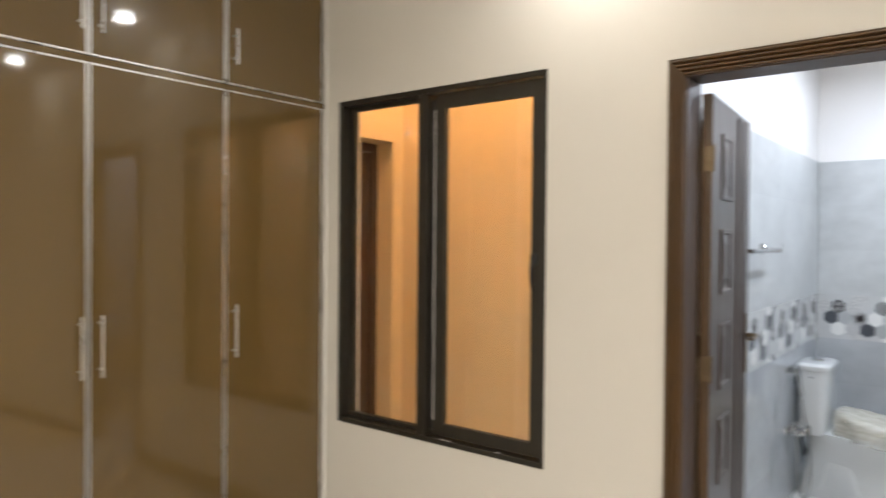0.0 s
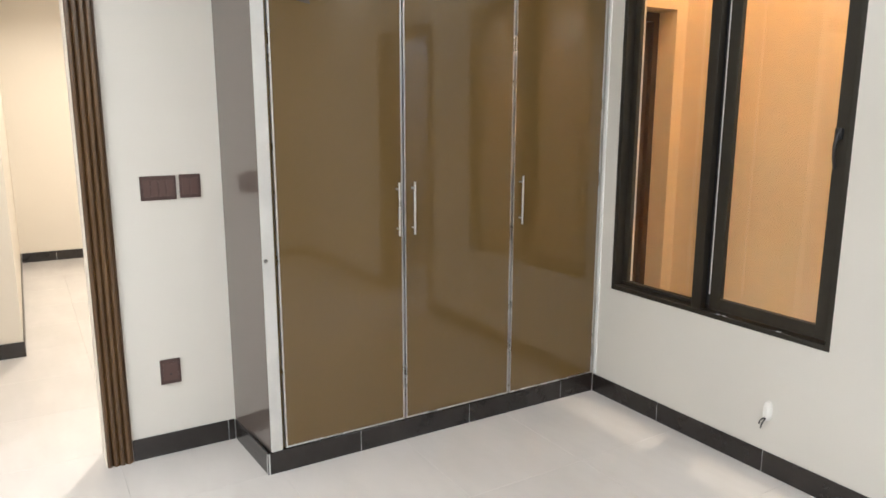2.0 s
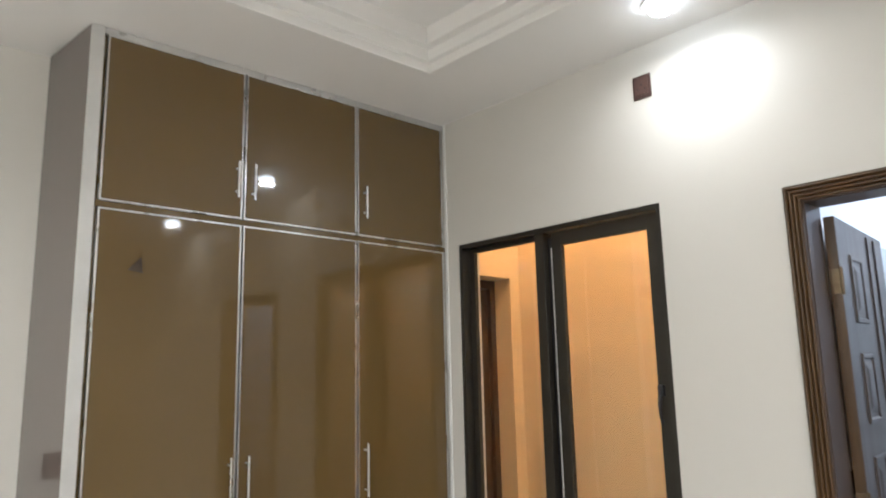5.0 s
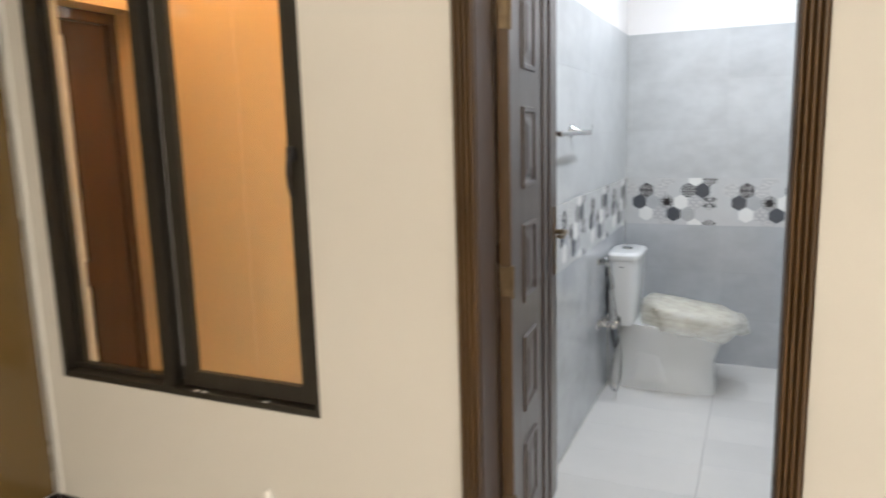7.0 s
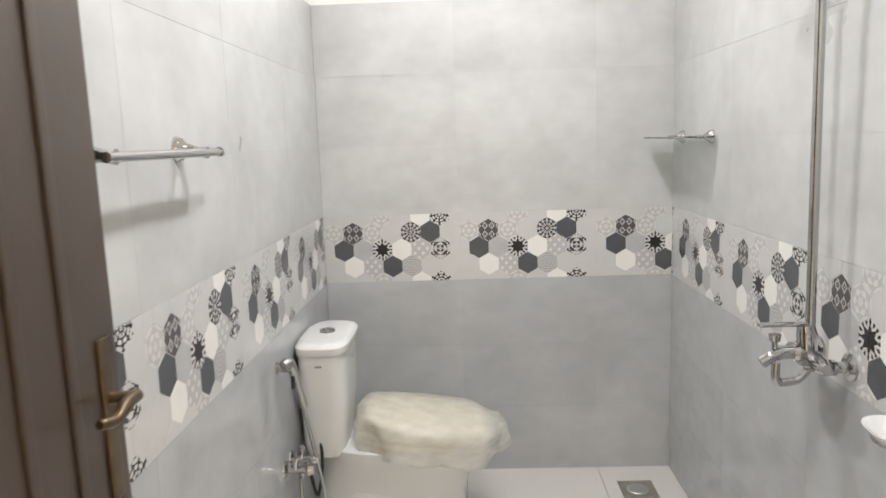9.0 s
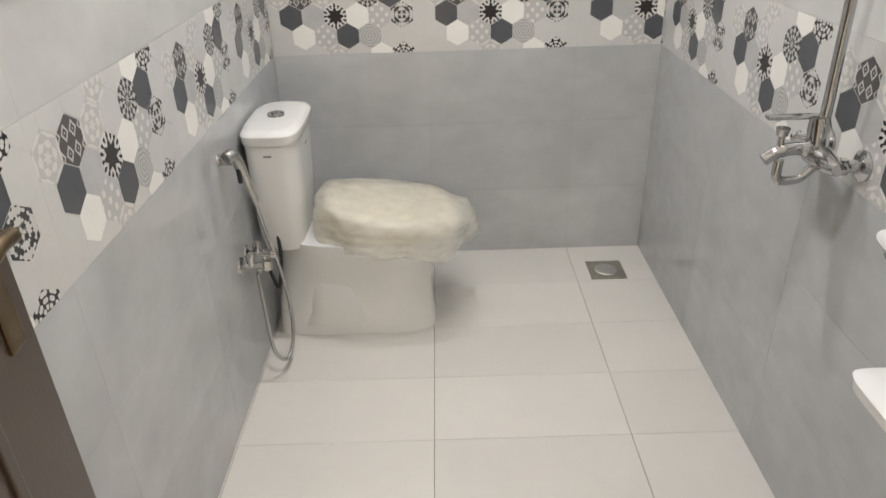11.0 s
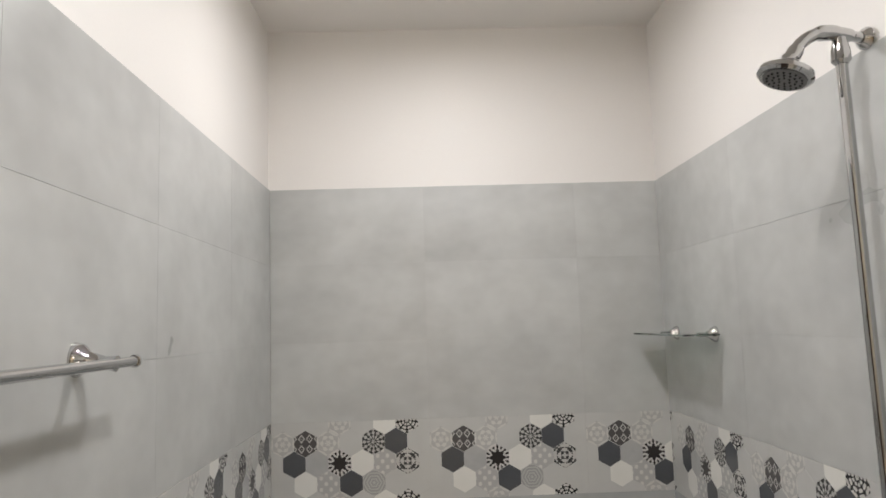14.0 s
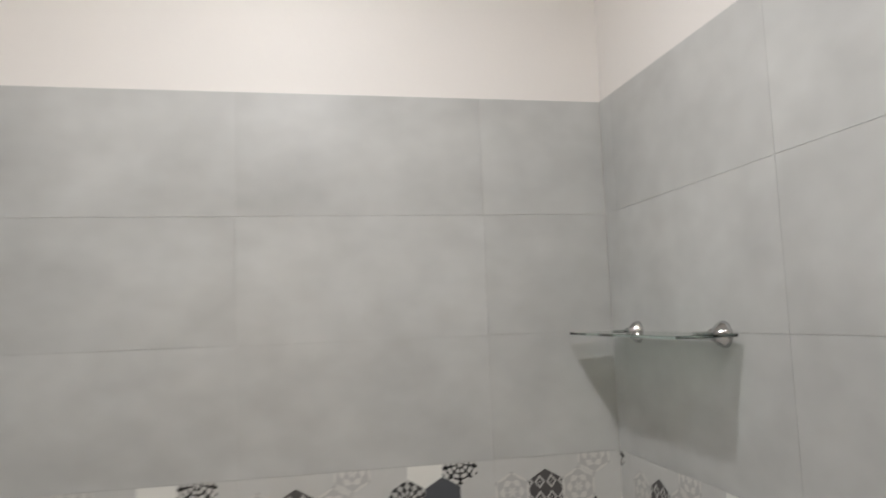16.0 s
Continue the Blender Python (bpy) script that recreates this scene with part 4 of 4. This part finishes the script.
# ---- pieces: tiles and skirtings ----
MESHES = {}


def piece(name, size, mat, parent, at, bevel=0.0008):
    """A slab of its own on shared mesh data; size in metres, at its low corner."""
    key = (tuple(round(s, 4) for s in size), mat.name)
    if key not in MESHES:
        me = mesh_of(box((0, 0, 0), size, bevel, segments=1), name)
        me.materials.append(mat)
        MESHES[key] = me
    ob = new(name, MESHES[key])
    ob.parent = parent
    ob.location = at
    return ob


def spans(lo, hi, first, step, gap=0.0007):
    """Joint to joint pieces between lo and hi, with one joint at first."""
    k = math.floor((lo - first) / step + 1e-6)
    out = []
    while first + k * step < hi - 1e-4:
        a, b = max(lo, first + k * step), min(hi, first + (k + 1) * step)
        if b - a > 0.006:
            out.append((a + gap / 2, b - gap / 2, first + k * step))
        k += 1
    return out


def grid_floor(name, x0, x1, y0, y1, fx, fy, sx, sy, mat, label, top=0.0, joint=M_GROUT, gap=0.0007):
    f = structure(name, box((x0, y0, -0.012), (x1, y1, -0.0025)), joint, label)
    for a, b, _ in spans(x0, x1, fx, sx, gap):
        for c, d, _ in spans(y0, y1, fy, sy, gap * 0.5):
            piece("tile", (b - a, d - c, 0.006), mat, f, (a, c, top - 0.006))
    return f


grid_floor("floor", XB - 0.16, XE, YS, YN, -2.83, 2.62, 0.6, 0.6, M_FLOOR, "pale polished porcelain tile floor")
grid_floor("floor_hall", -8.5, XB - 0.16, -3.0, 1.9, -3.42, 2.62, 0.6, 0.6, M_FLOOR, "pale polished porcelain tile floor in the hall")
grid_floor("floor_bath", BX0 - 0.008, BX1 + 0.008, YN, BY1 + 0.008, -0.43, 4.63, 0.6, 0.3, M_BATHFLOOR, "off-white matt tile floor", joint=M_JOINT, gap=0.0019)
structure("floor_shaft", box((SX - 0.22, YN + 0.16, -0.012), (BX0 - 0.13, SY, 0)), M_GROUT, "plain screed floor")


def skirting(name, axis, at, side, a0, a1, first, label="dark brown tile skirting", h=0.10, t=0.010):
    s = tagged(new(name), label, "", "", "structure")
    near, far = sorted((at, at + side * t * 0.7))
    bed = box((a0, near, 0.001), (a1, far, h - 0.002)) if axis == "x" else box((near, a0, 0.001), (far, a1, h - 0.002))
    part("grout_bed", bed, M_GROUT, s)
    for a, b, _ in spans(a0, a1, first, 0.6, 0.003):
        lo = min(at, at + side * t)
        if axis == "x":
            piece("tile", (b - a, t, h), M_BASE, s, (a, lo, 0.0), 0.0015)
        else:
            piece("tile", (t, b - a, h), M_BASE, s, (lo, a, 0.0), 0.0015)
    return s


skirting("baseboard_north", "x", YN, -1, XW + 0.004, DOOR[0] - 0.077, -2.35)
skirting("baseboard_northeast", "x", YN, -1, DOOR[1] + 0.077, XE, 0.4)
skirting("baseboard_wardrobe", "y", XW - 0.008, 1, 0.757, YN - 0.011, 1.20)
side_base = skirting("baseboard_wardrobe_side", "x", 0.757, -1, XB + 0.011, XW + 0.002, -3.86)
corner = Vector((XW, 0.757, 0))
side_base.matrix_world = Matrix.Translation(corner + Vector((0, 0.012, 0))) @ Matrix.Rotation(radians(3.6), 4, "Z") @ Matrix.Translation(-corner)
skirting("baseboard_west", "y", XB, 1, D1[1] + 0.10, 0.731, 0.70)
skirting("baseboard_west_south", "y", XB, 1, YS, D1[0] - 0.10, -1.5)
skirting("baseboard_east", "y", XE, -1, YS, YN - 0.011, 0)
skirting("baseboard_south", "x", YS, 1, XB + 0.011, XE - 0.011, 0)
skirting("baseboard_hall_far", "y", -8.45, 1, -0.118, 1.9, 0.2)
skirting("baseboard_hall_block", "y", -5.12, 1, -2.9, -0.12, -0.5)
skirting("baseboard_hall_side", "x", -0.13, 1, -8.44, -5.112, -5.6)
skirting("baseboard_hall_room", "y", XB - 0.16, -1, D1[1] + 0.03, 1.9, 0.7)
part("plinth", box((XB - XW + 0.001, 0.022, 0.0), (-0.008, WL, 0.0995)), M_BASE, ward)

# hexagon prints on the band tiles
HW, HR = 0.6 / 7, 0.6 / 7 / math.sqrt(3)
PRINT = {0: "pppfpwap", 1: "flfpbdp", 2: "pdmswocp", 3: "pwodrpp", 4: "pppfpwap"}
HEXMESH = {}


def hexagon(u, v, code, w0, w1):
    """A thin hexagon round (u, v), cut off at the tile's edges and at w0..w1 along the wall."""
    poly = [(u + (HR - 0.0004) * math.cos(radians(30 + 60 * k)), v + (HR - 0.0004) * math.sin(radians(30 + 60 * k))) for k in range(6)]
    for ax, lim, sign in ((0, w0, 1), (0, w1, -1), (1, 0.0008, 1), (1, 0.2992, -1)):
        out = []
        for p, q in zip(poly, poly[1:] + poly[:1]):
            dp, dq = sign * (p[ax] - lim), sign * (q[ax] - lim)
            if dp >= 0:
                out.append(p)
            if dp * dq < 0:
                t = dp / (dp - dq)
                out.append((p[0] + t * (q[0] - p[0]), p[1] + t * (q[1] - p[1])))
        poly = out
        if len(poly) < 3:
            return None
    poly = [(p[0] - u, p[1] - v) for p in poly]
    key = (code, tuple((round(p[0], 4), round(p[1], 4)) for p in poly))
    if key not in HEXMESH:
        b = bmesh.new()
        front = [b.verts.new((p[0], 0.0006, p[1])) for p in poly]
        back = [b.verts.new((p[0], 0.0, p[1])) for p in poly]
        b.faces.new(front)
        for k in range(len(poly)):
            b.faces.new((front[k], front[(k + 1) % len(poly)], back[(k + 1) % len(poly)], back[k]))
        me = mesh_of(b, "hexagon")
        me.materials.append(HEX[code])
        HEXMESH[key] = me
    return HEXMESH[key]


def tiled(name, place, lo, hi, first, label):
    """Seven rows of 0.6 x 0.3 m tiles. place: pose whose local x runs along the wall to the left, local y into the room."""
    s = tagged(new(name), label, "", "", "structure")
    s.matrix_world = place
    part("grout_bed", box((lo, -0.0075, 0.0), (hi, -0.0015, 2.0995)), M_GROUT, s)
    for row in range(7):
        z0, z1 = row * 0.3 + 0.0003, (row + 1) * 0.3 - 0.0003
        for a, b, u0 in spans(lo, hi, first, 0.6):
            if row == 3:
                t = piece("band_tile", (b - a, 0.0065, z1 - z0), HEX["p"], s, (a, -0.007, z0), 0.0002)
                for r, codes in PRINT.items():
                    v = 0.296 - r * 0.0757
                    for k, code in enumerate(codes):
                        u = 0.6 - (k + 0.5 if r % 2 else k) * HW
                        me = hexagon(u, v, code, a - u0, b - u0)
                        if me:
                            h = new("hexagon", me)
                            h.parent = t
                            h.location = (u0 + u - a, 0.0065, v - 0.0006)
            else:
                piece("tile", (b - a, 0.007, z1 - z0), M_TILE_LOW if row < 3 else M_TILE_UP, s, (a, -0.007, z0), 0.0002)


# local x to the left as seen from inside, local y towards the room
tiled("wall_tiling_north", pose(0, BY1, 0, 0, 0, 180), -BX1, -BX0, -0.166, "grey wall tiles with a patterned hexagon band")
tiled("wall_tiling_west", pose(BX0, 0, 0, 0, 0, -90), -BY1, -BY0, -4.39, "grey wall tiles with a patterned hexagon band")
tiled("wall_tiling_east", pose(BX1, 0, 0, 0, 0, 90), BY0, BY1, 4.27, "grey wall tiles with a patterned hexagon band")
